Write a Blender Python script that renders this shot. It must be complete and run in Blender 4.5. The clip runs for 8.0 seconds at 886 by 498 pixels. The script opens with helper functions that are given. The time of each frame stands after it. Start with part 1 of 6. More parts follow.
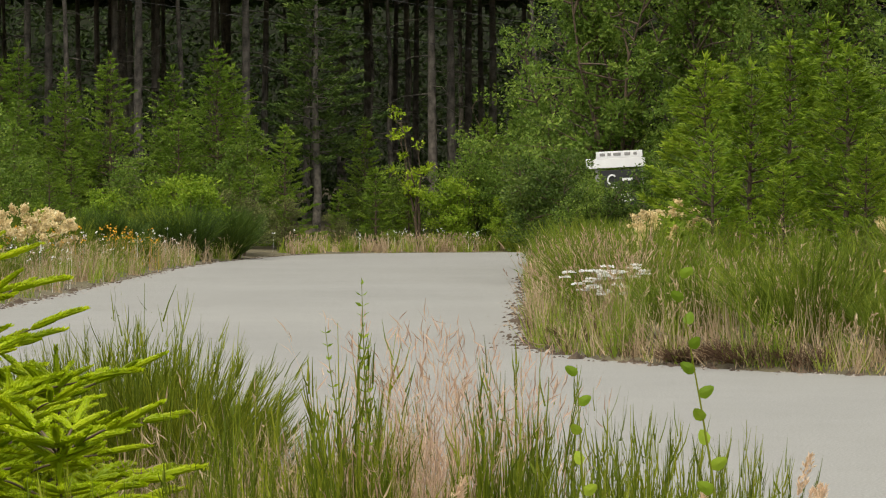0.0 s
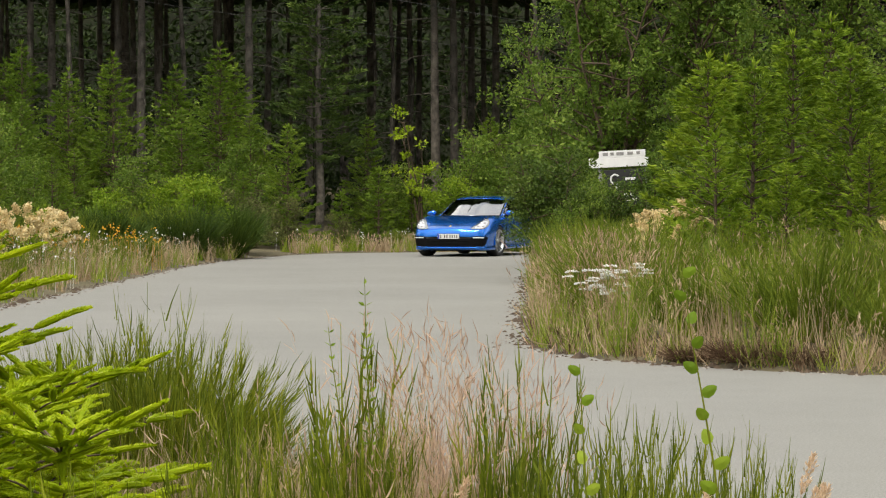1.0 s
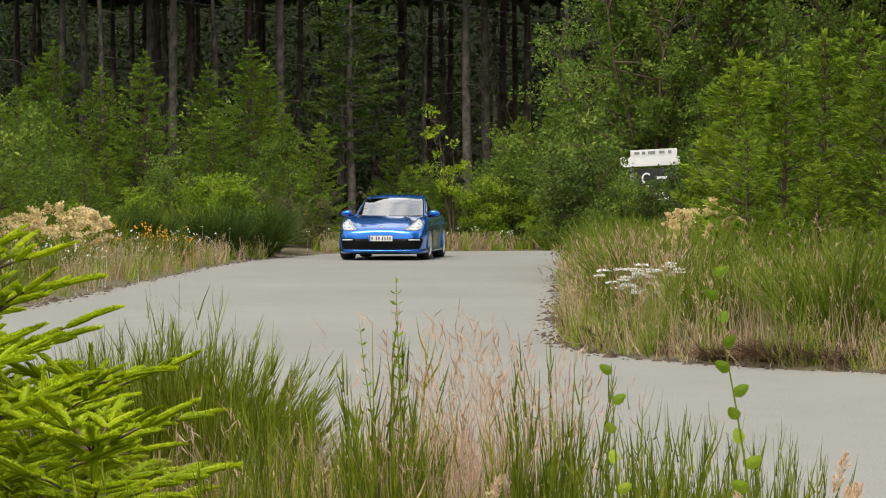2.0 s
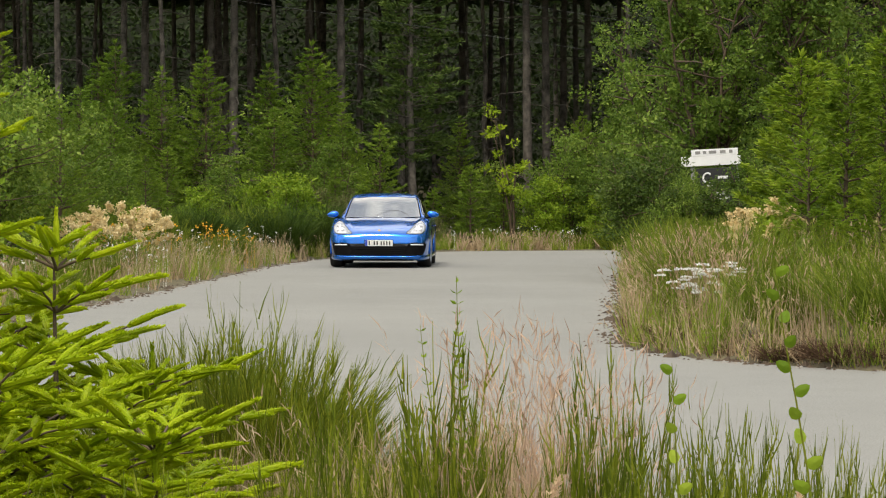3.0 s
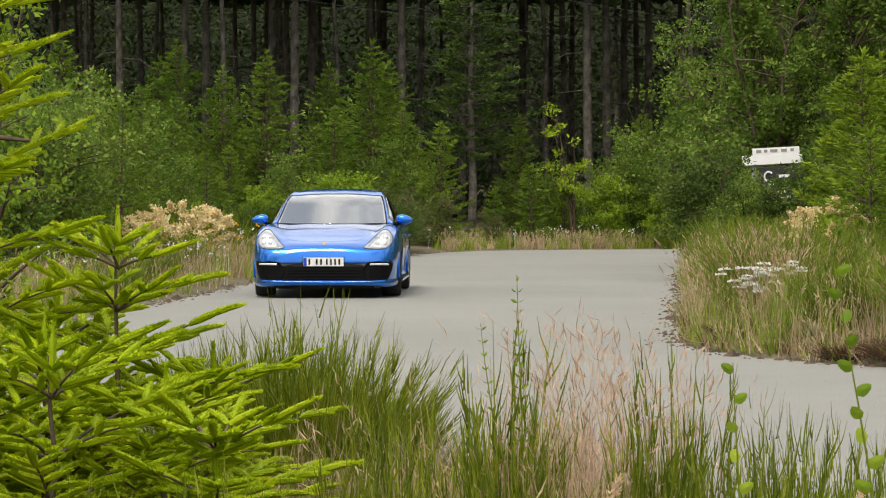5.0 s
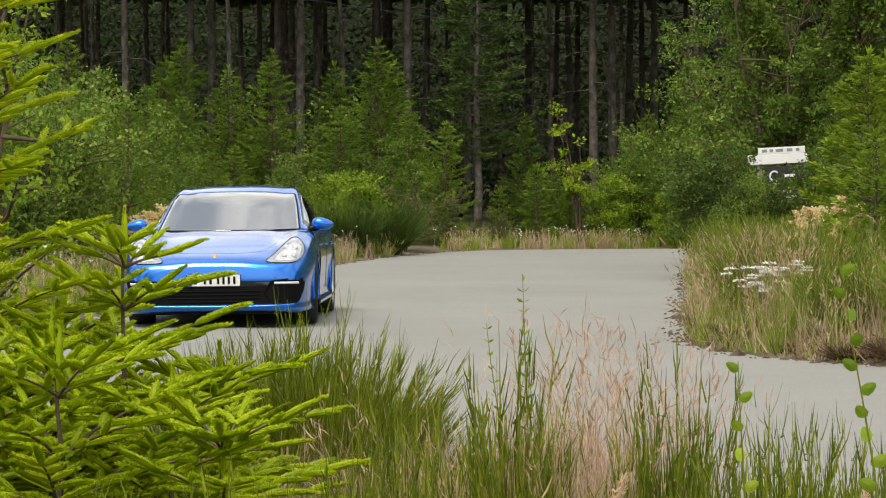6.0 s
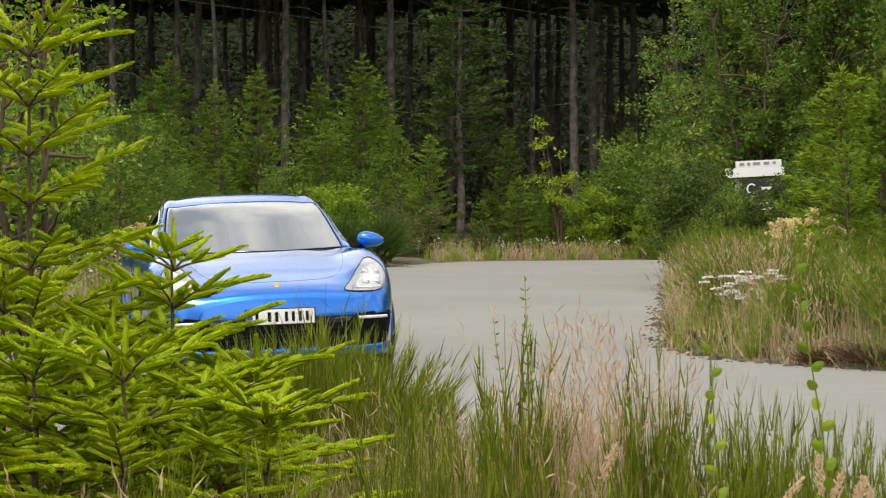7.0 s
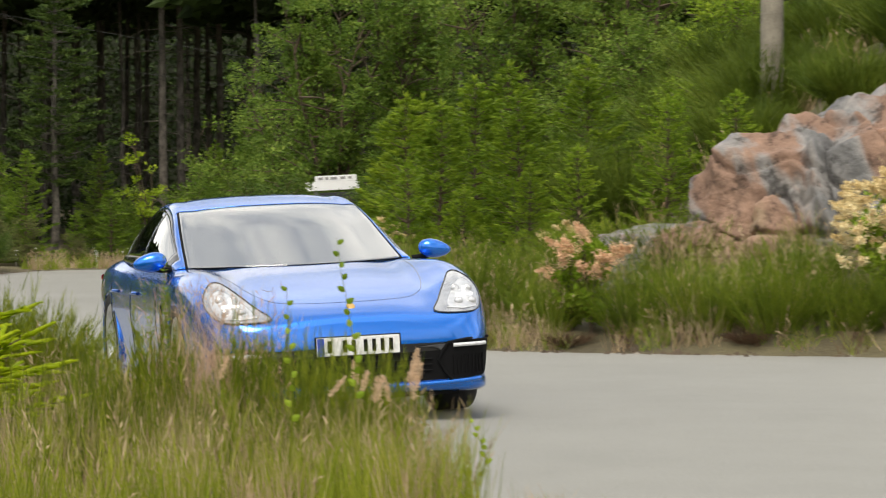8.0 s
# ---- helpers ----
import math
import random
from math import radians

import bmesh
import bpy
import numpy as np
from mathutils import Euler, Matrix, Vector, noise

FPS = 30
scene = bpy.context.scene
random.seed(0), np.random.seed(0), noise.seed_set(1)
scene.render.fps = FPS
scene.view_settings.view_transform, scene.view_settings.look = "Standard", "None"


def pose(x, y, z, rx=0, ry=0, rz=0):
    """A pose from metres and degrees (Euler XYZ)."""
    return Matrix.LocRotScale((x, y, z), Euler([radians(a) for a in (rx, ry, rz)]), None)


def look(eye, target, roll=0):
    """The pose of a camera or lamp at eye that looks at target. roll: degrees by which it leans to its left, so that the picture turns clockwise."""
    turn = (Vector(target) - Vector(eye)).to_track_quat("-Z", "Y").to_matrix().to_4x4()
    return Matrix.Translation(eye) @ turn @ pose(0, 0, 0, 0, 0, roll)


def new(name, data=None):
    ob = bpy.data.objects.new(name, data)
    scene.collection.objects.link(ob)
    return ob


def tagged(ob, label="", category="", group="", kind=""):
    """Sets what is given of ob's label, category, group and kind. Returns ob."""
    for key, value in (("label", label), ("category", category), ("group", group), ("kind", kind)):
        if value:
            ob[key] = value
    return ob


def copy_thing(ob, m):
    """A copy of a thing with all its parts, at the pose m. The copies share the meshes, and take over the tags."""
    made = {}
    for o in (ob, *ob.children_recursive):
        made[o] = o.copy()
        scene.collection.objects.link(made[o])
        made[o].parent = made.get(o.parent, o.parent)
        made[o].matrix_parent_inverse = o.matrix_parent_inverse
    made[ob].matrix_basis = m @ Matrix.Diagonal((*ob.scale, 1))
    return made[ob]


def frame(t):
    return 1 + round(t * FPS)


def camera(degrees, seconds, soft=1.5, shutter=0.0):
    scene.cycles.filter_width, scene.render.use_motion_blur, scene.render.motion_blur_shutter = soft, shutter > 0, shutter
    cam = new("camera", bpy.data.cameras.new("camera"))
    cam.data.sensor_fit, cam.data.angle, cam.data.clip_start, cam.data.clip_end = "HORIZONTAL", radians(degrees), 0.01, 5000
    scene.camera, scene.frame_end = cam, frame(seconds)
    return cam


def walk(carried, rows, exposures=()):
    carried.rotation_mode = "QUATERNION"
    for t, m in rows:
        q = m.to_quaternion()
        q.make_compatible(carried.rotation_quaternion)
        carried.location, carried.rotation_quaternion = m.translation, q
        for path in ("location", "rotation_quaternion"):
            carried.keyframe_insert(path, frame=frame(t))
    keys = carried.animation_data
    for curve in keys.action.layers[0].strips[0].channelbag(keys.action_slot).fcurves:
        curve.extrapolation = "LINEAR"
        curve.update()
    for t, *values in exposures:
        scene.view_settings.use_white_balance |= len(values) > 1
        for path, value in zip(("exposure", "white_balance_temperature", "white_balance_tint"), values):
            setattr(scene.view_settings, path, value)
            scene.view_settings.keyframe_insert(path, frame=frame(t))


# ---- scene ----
EYE = 1.28
cam = camera(18.0, 8.0, 1.15, 0.16)
PATH = [  # seconds, x, y, yaw, pitch
    (0.0, 0.0, 0.0, 0.0, -0.96),
    (0.5, 0.0, 0.0, -0.057, -0.963),
    (1.0, 0.0, 0.0, 0.06, -0.971),
    (1.2, 0.0, 0.0, 0.17, -0.975),
    (2.3, 0.0, 0.0, 1.0, -0.997),
    (2.5, 0.0, 0.0, 1.244, -1.0),
    (3.0, 0.0, 0.0, 1.942, -1.0),
    (3.5, 0.0, 0.0, 2.594, -1.005),
    (4.0, 0.0, 0.0, 3.072, -1.008),
    (4.5, 0.0, 0.0, 3.173, -1.016),
    (6.0, 0.0, -0.02, 3.296, -1.035),
    (6.5, 0.007, -0.384, 3.637, -0.923),
    (7.0, -0.041, -1.216, 2.871, -0.783),
    (7.2, -0.06, -1.746, 1.903, -0.77),
    (7.4, -0.099, -2.458, 0.282, -0.71),
    (7.5, -0.12, -2.907, -0.58, -0.68),
    (7.6, -0.14, -3.385, -1.607, -0.64),
    (7.8, -0.19, -4.506, -3.737, -0.52),
    (8.0, -0.22, -5.804, -5.65, -0.5),
]
walk(cam, [(t, pose(x, y, EYE - 0.07 * (y / 5.8) ** 2, 90 + pitch, 0, yaw)) for t, x, y, yaw, pitch in PATH])

# ---- light: high thin overcast ----
SUN_UP, SUN_TURN = 60.0, 200.0
world = bpy.data.worlds.new("overcast_sky")
scene.world = world
world.use_nodes = True
wn, wl = world.node_tree.nodes, world.node_tree.links
wn.clear()
sky = wn.new("ShaderNodeTexSky")
sky.sky_type = "NISHITA"
sky.sun_disc = False
sky.sun_elevation, sky.sun_rotation = radians(SUN_UP), radians(SUN_TURN)
sky.dust_density, sky.air_density = 3.0, 1.0
wc = wn.new("ShaderNodeTexCoord")
wnoise = wn.new("ShaderNodeTexNoise")
wnoise.inputs["Scale"].default_value = 2.6
wnoise.inputs["Detail"].default_value = 6.0
wnoise.inputs["Roughness"].default_value = 0.55
wramp = wn.new("ShaderNodeValToRGB")
wramp.color_ramp.elements[0].position, wramp.color_ramp.elements[0].color = 0.4, (3.5, 3.75, 4.1, 1)
wramp.color_ramp.elements[1].position, wramp.color_ramp.elements[1].color = 0.62, (11.0, 10.5, 9.5, 1)
wmix = wn.new("ShaderNodeMixRGB")
wmix.inputs[0].default_value = 0.82
wback = wn.new("ShaderNodeBackground")
wback.inputs["Strength"].default_value = 0.19
wout = wn.new("ShaderNodeOutputWorld")
wl.new(wc.outputs["Generated"], wnoise.inputs["Vector"])
wl.new(wnoise.outputs["Fac"], wramp.inputs["Fac"])
wl.new(sky.outputs["Color"], wmix.inputs[1])
wl.new(wramp.outputs["Color"], wmix.inputs[2])
wl.new(wmix.outputs["Color"], wback.inputs["Color"])
wl.new(wback.outputs["Background"], wout.inputs["Surface"])
sun_data = bpy.data.lights.new("sun", "SUN")
sun_data.energy, sun_data.angle, sun_data.color = 3.0, radians(24), (1.0, 0.93, 0.8)
sun = new("sun", sun_data)
sun.matrix_basis = look((0, 0, 0), (-math.sin(radians(SUN_TURN)) * math.cos(radians(SUN_UP)), -math.cos(radians(SUN_TURN)) * math.cos(radians(SUN_UP)), -math.sin(radians(SUN_UP))))
scene.view_settings.exposure = 0.0

# ---- materials ----


def ramp(nt, fac, stops):
    r = nt.nodes.new("ShaderNodeValToRGB")
    el = r.color_ramp.elements
    while len(el) < len(stops):
        el.new(0.5)
    for e, (p, c) in zip(el, stops):
        e.position, e.color = p, (*c, 1)
    nt.links.new(fac, r.inputs["Fac"])
    return r.outputs["Color"]


def noise_of(nt, scale, detail=4.0, rough=0.55, space="Object"):
    c = nt.nodes.new("ShaderNodeTexCoord")
    n = nt.nodes.new("ShaderNodeTexNoise")
    n.inputs["Scale"].default_value, n.inputs["Detail"].default_value, n.inputs["Roughness"].default_value = scale, detail, rough
    nt.links.new(c.outputs[space], n.inputs["Vector"])
    return n.outputs["Fac"]


def blank(name):
    m = bpy.data.materials.new(name)
    m.use_nodes = True
    nt = m.node_tree
    return m, nt, nt.nodes["Principled BSDF"]


def surface(name, dark, light, rough=0.7, metal=0.0, scale=20.0, fine=120.0, bump=0.0, bump_size=0.01, coat=0.0, spec=0.5):
    """A two-scale surface: broad patches and fine grain, with relief."""
    m, nt, b = blank(name)
    n1, n2 = noise_of(nt, scale), noise_of(nt, fine, 3)
    mx = nt.nodes.new("ShaderNodeMath")
    mx.operation = "MULTIPLY_ADD"
    nt.links.new(n2, mx.inputs[0])
    mx.inputs[1].default_value = 0.5
    nt.links.new(n1, mx.inputs[2])
    col = ramp(nt, mx.outputs[0], [(0.5, dark), (1.0, light)])
    nt.links.new(col, b.inputs["Base Color"])
    b.inputs["Roughness"].default_value, b.inputs["Metallic"].default_value = rough, metal
    b.inputs["Coat Weight"].default_value = coat
    b.inputs["Specular IOR Level"].default_value = spec
    if bump:
        bn = nt.nodes.new("ShaderNodeBump")
        bn.inputs["Strength"].default_value, bn.inputs["Distance"].default_value = bump, bump_size
        nt.links.new(mx.outputs[0], bn.inputs["Height"])
        nt.links.new(bn.outputs["Normal"], b.inputs["Normal"])
    return m


def foliage(name, stops, rough=0.55, through_light=0.35, spec=0.16, patch=1.2, gain=(1.36, 1.4, 0.76), island=0.5):
    """Leaves: each leaf its own tone, each plant its own shift, some light passing through."""
    stops = [(p, (min(0.9, r * gain[0]), min(0.9, g * gain[1]), min(0.9, b * gain[2]))) for p, (r, g, b) in stops]
    m, nt, b = blank(name)
    g = nt.nodes.new("ShaderNodeNewGeometry")
    o = nt.nodes.new("ShaderNodeObjectInfo")
    n1 = noise_of(nt, patch, 2)
    a = nt.nodes.new("ShaderNodeMath")
    a.operation = "MULTIPLY_ADD"
    nt.links.new(g.outputs["Random Per Island"], a.inputs[0])
    a.inputs[1].default_value = island
    c = nt.nodes.new("ShaderNodeMath")
    c.operation = "MULTIPLY_ADD"
    nt.links.new(o.outputs["Random"], c.inputs[0])
    c.inputs[1].default_value = 0.22
    nt.links.new(n1, c.inputs[2])
    d = nt.nodes.new("ShaderNodeMath")
    d.operation = "SUBTRACT"
    nt.links.new(c.outputs[0], d.inputs[0])
    d.inputs[1].default_value = 0.05 + island / 2
    nt.links.new(d.outputs[0], a.inputs[2])
    col = ramp(nt, a.outputs[0], stops)
    nt.links.new(col, b.inputs["Base Color"])
    b.inputs["Roughness"].default_value = rough
    b.inputs["Specular IOR Level"].default_value = spec
    tr = nt.nodes.new("ShaderNodeBsdfTranslucent")
    nt.links.new(col, tr.inputs["Color"])
    mix = nt.nodes.new("ShaderNodeMixShader")
    mix.inputs[0].default_value = through_light
    nt.links.new(b.outputs[0], mix.inputs[1])
    nt.links.new(tr.outputs[0], mix.inputs[2])
    nt.links.new(mix.outputs[0], nt.nodes["Material Output"].inputs["Surface"])
    return m


M_ASPHALT = None
M_EARTH = surface("earth_and_litter", (0.045, 0.035, 0.02), (0.14, 0.12, 0.06), 0.95, scale=1.5, fine=30, bump=0.6, bump_size=0.05)
M_BARK = surface("pine_bark", (0.016, 0.013, 0.01), (0.19, 0.165, 0.135), 0.9, scale=3.2, fine=13, bump=0.8, bump_size=0.03)
M_TWIG = surface("twig_bark", (0.04, 0.028, 0.016), (0.13, 0.09, 0.055), 0.85, scale=8, fine=60)
M_STEM = foliage("broom_stem", [(0.0, (0.026, 0.037, 0.005)), (0.5, (0.08, 0.106, 0.011)), (1.0, (0.21, 0.22, 0.03))], 0.6, 0.2)
M_BROOM = foliage("broom_green", [(0.0, (0.032, 0.05, 0.009)), (0.5, (0.085, 0.12, 0.017)), (1.0, (0.19, 0.21, 0.04))], 0.6, 0.2)
M_BROOM_DARK = foliage("broom_dark_green", [(0.0, (0.018, 0.034, 0.01)), (0.5, (0.04, 0.07, 0.017)), (1.0, (0.085, 0.115, 0.03))], 0.6, 0.2)
M_DRY = foliage("dry_grass", [(0.0, (0.14, 0.095, 0.05)), (0.45, (0.33, 0.245, 0.14)), (1.0, (0.52, 0.42, 0.27))], 0.7, 0.25, gain=(1.1, 1.08, 1.1))
M_PINK = foliage("pink_seed_grass", [(0.0, (0.22, 0.13, 0.09)), (0.5, (0.42, 0.28, 0.19)), (1.0, (0.58, 0.44, 0.3))], 0.7, 0.3, gain=(1.1, 1.08, 1.1))
M_GRASS = foliage("green_grass", [(0.0, (0.05, 0.075, 0.015)), (0.5, (0.12, 0.17, 0.03)), (1.0, (0.27, 0.29, 0.08))], 0.6, 0.3)
M_PLUME = foliage("pale_grass_plume", [(0.0, (0.5, 0.35, 0.22)), (1.0, (0.72, 0.58, 0.4))], 0.8, 0.3, gain=(1.1, 1.08, 1.1))
M_FIR_NEAR = foliage("young_fir_needles", [(0.0, (0.066, 0.1, 0.003)), (0.45, (0.225, 0.295, 0.007)), (1.0, (0.44, 0.48, 0.02))], 0.45, 0.4, 0.2, 9.0, island=0.22)
M_FIR = foliage("fir_needles", [(0.0, (0.014, 0.034, 0.009)), (0.5, (0.045, 0.085, 0.02)), (1.0, (0.12, 0.18, 0.04))], 0.55, 0.25)
# Near-black greens: the forest's inner shade is put into this needle colour.
M_FIR_SHADE = foliage("shade_dark_fir_needles", [(0.0, (0.0045, 0.01, 0.003)), (0.5, (0.013, 0.023, 0.008)), (1.0, (0.032, 0.05, 0.016))], 0.6, 0.2)
M_LEAF = foliage("alder_leaves", [(0.0, (0.024, 0.048, 0.011)), (0.5, (0.083, 0.134, 0.031)), (1.0, (0.21, 0.265, 0.08))], 0.5, 0.35)
M_LEAF_BRIGHT = foliage("bright_leaves", [(0.0, (0.06, 0.11, 0.012)), (0.5, (0.14, 0.21, 0.025)), (1.0, (0.28, 0.34, 0.06))], 0.5, 0.4)
M_LEAF_YELLOW = foliage("yellow_green_leaves", [(0.0, (0.09, 0.14, 0.01)), (0.5, (0.19, 0.26, 0.022)), (1.0, (0.33, 0.39, 0.05))], 0.5, 0.4)
M_LEAF_GREY = foliage("grey_green_leaves", [(0.0, (0.04, 0.045, 0.025)), (0.5, (0.09, 0.1, 0.055)), (1.0, (0.19, 0.19, 0.11))], 0.6, 0.3)
M_CREAM = foliage("cream_blossom", [(0.0, (0.42, 0.31, 0.13)), (0.5, (0.66, 0.54, 0.28)), (1.0, (0.84, 0.76, 0.5))], 0.8, 0.2, gain=(1.1, 1.08, 1.1))
M_PEACH = foliage("fading_peach_blossom", [(0.0, (0.38, 0.22, 0.12)), (0.5, (0.6, 0.4, 0.24)), (1.0, (0.8, 0.62, 0.4))], 0.8, 0.2, gain=(1.1, 1.08, 1.1))
M_WHITE_PETAL = foliage("white_petals", [(0.0, (0.6, 0.6, 0.52)), (1.0, (0.86, 0.86, 0.82))], 0.8, 0.15, gain=(1.1, 1.08, 1.1))
M_ORANGE = foliage("orange_petals", [(0.0, (0.5, 0.24, 0.02)), (1.0, (0.75, 0.42, 0.04))], 0.7, 0.2, gain=(1.1, 1.08, 1.1))
M_FIR_MID = foliage("young_fir_bright", [(0.0, (0.03, 0.06, 0.01)), (0.5, (0.085, 0.14, 0.022)), (1.0, (0.18, 0.24, 0.045))], 0.55, 0.3)
M_NEAR_GRASS = foliage("near_green_grass", [(0.0, (0.042, 0.058, 0.008)), (0.5, (0.115, 0.145, 0.018)), (1.0, (0.26, 0.265, 0.055))], 0.6, 0.3)
M_FIR_OLD = foliage("edge_fir_needles", [(0.0, (0.011, 0.022, 0.008)), (0.5, (0.037, 0.062, 0.022)), (1.0, (0.11, 0.15, 0.055))], 0.6, 0.2)
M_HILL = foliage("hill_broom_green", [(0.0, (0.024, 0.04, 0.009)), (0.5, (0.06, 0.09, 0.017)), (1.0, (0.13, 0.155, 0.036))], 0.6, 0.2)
M_DEAD = foliage("dead_broom_twigs", [(0.0, (0.04, 0.022, 0.012)), (0.5, (0.1, 0.06, 0.035)), (1.0, (0.2, 0.13, 0.08))], 0.8, 0.1, gain=(1, 1, 1))
M_FIR_BANK = foliage("bank_fir_needles", [(0.0, (0.035, 0.068, 0.009)), (0.5, (0.115, 0.175, 0.022)), (1.0, (0.24, 0.3, 0.045))], 0.55, 0.35)
M_LEAF_DEEP = foliage("deep_green_leaves", [(0.0, (0.014, 0.028, 0.008)), (0.5, (0.04, 0.068, 0.018)), (1.0, (0.11, 0.145, 0.045))], 0.5, 0.3)
# ---- tools ----
rng = np.random.default_rng(7)


def mesh(name, verts, faces, mats, smooth=False):
    me = bpy.data.meshes.new(name)
    me.from_pydata(verts if isinstance(verts, list) else verts.tolist(), [], faces if isinstance(faces, list) else faces.tolist())
    for m in mats if isinstance(mats, (list, tuple)) else [mats]:
        me.materials.append(m)
    if smooth:
        me.polygons.foreach_set("use_smooth", [True] * len(me.polygons))
    me.update()
    return me


def bm_mesh(name, bm, mat, smooth=False):
    me = bpy.data.meshes.new(name)
    bm.normal_update()
    bm.to_mesh(me)
    bm.free()
    me.materials.append(mat)
    if smooth:
        me.polygons.foreach_set("use_smooth", [True] * len(me.polygons))
    return me


def part(name, data, parent, label="", at=None):
    ob = new(name, data)
    ob.parent = parent
    if at is not None:
        ob.matrix_basis = at
    if label:
        tagged(ob, label)
    return ob


class Heap:
    """Vertices and faces gathered from many small pieces."""

    def __init__(self):
        self.v, self.f, self.n = [], [], 0

    def add(self, v, f):
        v = np.asarray(v, float).reshape(-1, 3)
        self.v.append(v)
        self.f.append(np.asarray(f, int) + self.n)
        self.n += len(v)

    def mesh(self, name, mat, smooth=False):
        v = np.concatenate(self.v)
        f = [tuple(r) for a in self.f for r in a.tolist()]
        return mesh(name, v, f, mat, smooth)


def unit(a):
    return a / np.maximum(np.linalg.norm(a, axis=-1, keepdims=True), 1e-9)


def leaves(centres, ways, length, width, cup=0.15, points=4):
    """A bent diamond leaf at each centre, pointing along its way."""
    n = len(centres)
    w = unit(ways)
    side = unit(np.cross(w, rng.normal(size=(n, 3))))
    up = np.cross(w, side)
    ln = np.broadcast_to(np.asarray(length, float), (n,))[:, None]
    wd = np.broadcast_to(np.asarray(width, float), (n,))[:, None]
    a = centres
    b = centres + w * ln * 0.45 + side * wd * 0.5 + up * ln * cup
    c = centres + w * ln
    d = centres + w * ln * 0.45 - side * wd * 0.5 + up * ln * cup
    v = np.stack([a, b, c, d], 1).reshape(-1, 3)
    i = np.arange(n)[:, None] * 4
    return v, np.concatenate([i, i + 1, i + 2, i + 3], 1)


def blades(base, tip, width, bend, segs=3):
    """Tapering strips from base to tip, bowed sideways by bend."""
    n = len(base)
    axis = tip - base
    face = rng.normal(size=(n, 3)) * np.array([1, 0.35, 0.1])
    side = unit(np.cross(axis, np.cross(face, axis) + 1e-6))
    side = unit(np.cross(axis, np.cross(axis, face)))
    out = rng.normal(size=(n, 3)) * np.array([1, 1, 0.15])
    wd = np.broadcast_to(np.asarray(width, float), (n,))[:, None]
    rows = []
    for k in range(segs + 1):
        u = k / segs
        p = base + axis * u + out * (np.broadcast_to(np.asarray(bend, float), (n,))[:, None]) * (u * (1.35 - u)) * 2
        h = wd * 0.5 * max(0.12, 1 - u ** 1.6)
        rows += [p - side * h, p + side * h]
    v = np.stack(rows, 1).reshape(-1, 3)
    m = 2 * (segs + 1)
    i = np.arange(n)[:, None] * m
    f = np.concatenate([np.concatenate([i + 2 * k, i + 2 * k + 1, i + 2 * k + 3, i + 2 * k + 2], 1) for k in range(segs)])
    return v, f


def tube(points, radii, sides=6):
    """A round limb along points."""
    p = np.asarray(points, float)
    r = np.asarray(radii, float)
    t = unit(np.gradient(p, axis=0))
    ref = np.array([0.3, 0.9, 0.2])
    a = unit(np.cross(t, ref))
    b = np.cross(t, a)
    ang = np.arange(sides) * 2 * np.pi / sides
    v = (p[:, None] + r[:, None, None] * (np.cos(ang)[None, :, None] * a[:, None] + np.sin(ang)[None, :, None] * b[:, None])).reshape(-1, 3)
    f = [(k * sides + j, k * sides + (j + 1) % sides, (k + 1) * sides + (j + 1) % sides, (k + 1) * sides + j) for k in range(len(p) - 1) for j in range(sides)]
    return v, f


def box_bm(bm, sx, sy, sz, at=(0, 0, 0), turn=None, bevel=0.0):
    m = Matrix.Translation(at) @ (turn.to_4x4() if turn is not None else Matrix()) @ Matrix.Diagonal((sx, sy, sz, 1))
    r = bmesh.ops.create_cube(bm, size=1.0, matrix=m)
    if bevel:
        edges = list({e for v in r["verts"] for e in v.link_edges})
        bmesh.ops.bevel(bm, geom=edges, offset=bevel, segments=2, affect="EDGES", profile=0.6)


# ---- plan of the road: its two edges ----
OUTER = [(40, 80), (24, 78.5), (12, 75.5), (6, 73), (1.7, 71.4), (-1, 70.4), (-2.6, 69.3), (-4.0, 65.5), (-5.0, 57), (-5.25, 47), (-5.3, 40), (-5.4, 34), (-5.5, 28), (-5.3, 23.5), (-4.4, 19), (-3.1, 15), (-1.6, 12), (-0.1, 9.8), (0.7, 8.1), (1.05, 6.6), (1.5, 5.2), (2.6, 3.2), (5.5, 0.8), (30, -12)]
INNER = [(40, 70), (24, 68), (12, 65), (7, 62.5), (4, 59.5), (2.3, 55), (1.6, 49), (1.35, 44), (1.1, 36), (0.85, 28), (0.78, 25), (1.0, 23.5), (1.8, 21.9), (2.7, 20.95), (4, 20.2), (6.9, 19.0), (10, 17.6), (16, 15), (34, 8)]


def eased(pts, step):
    """Catmull-Rom through pts, about one point a step."""
    p = np.asarray([pts[0], *pts, pts[-1]], float)
    out = []
    for i in range(1, len(p) - 2):
        n = max(2, int(np.linalg.norm(p[i + 1] - p[i]) / step))
        for u in np.arange(n) / n:
            out.append(0.5 * ((2 * p[i]) + (-p[i - 1] + p[i + 1]) * u + (2 * p[i - 1] - 5 * p[i] + 4 * p[i + 1] - p[i + 2]) * u * u + (-p[i - 1] + 3 * p[i] - 3 * p[i + 1] + p[i + 2]) * u ** 3))
    out.append(p[-2])
    return np.array(out)


OUT_LINE, IN_LINE = eased(OUTER, 0.4), eased(INNER, 0.4)
RING = np.concatenate([OUT_LINE, IN_LINE[::-1]])


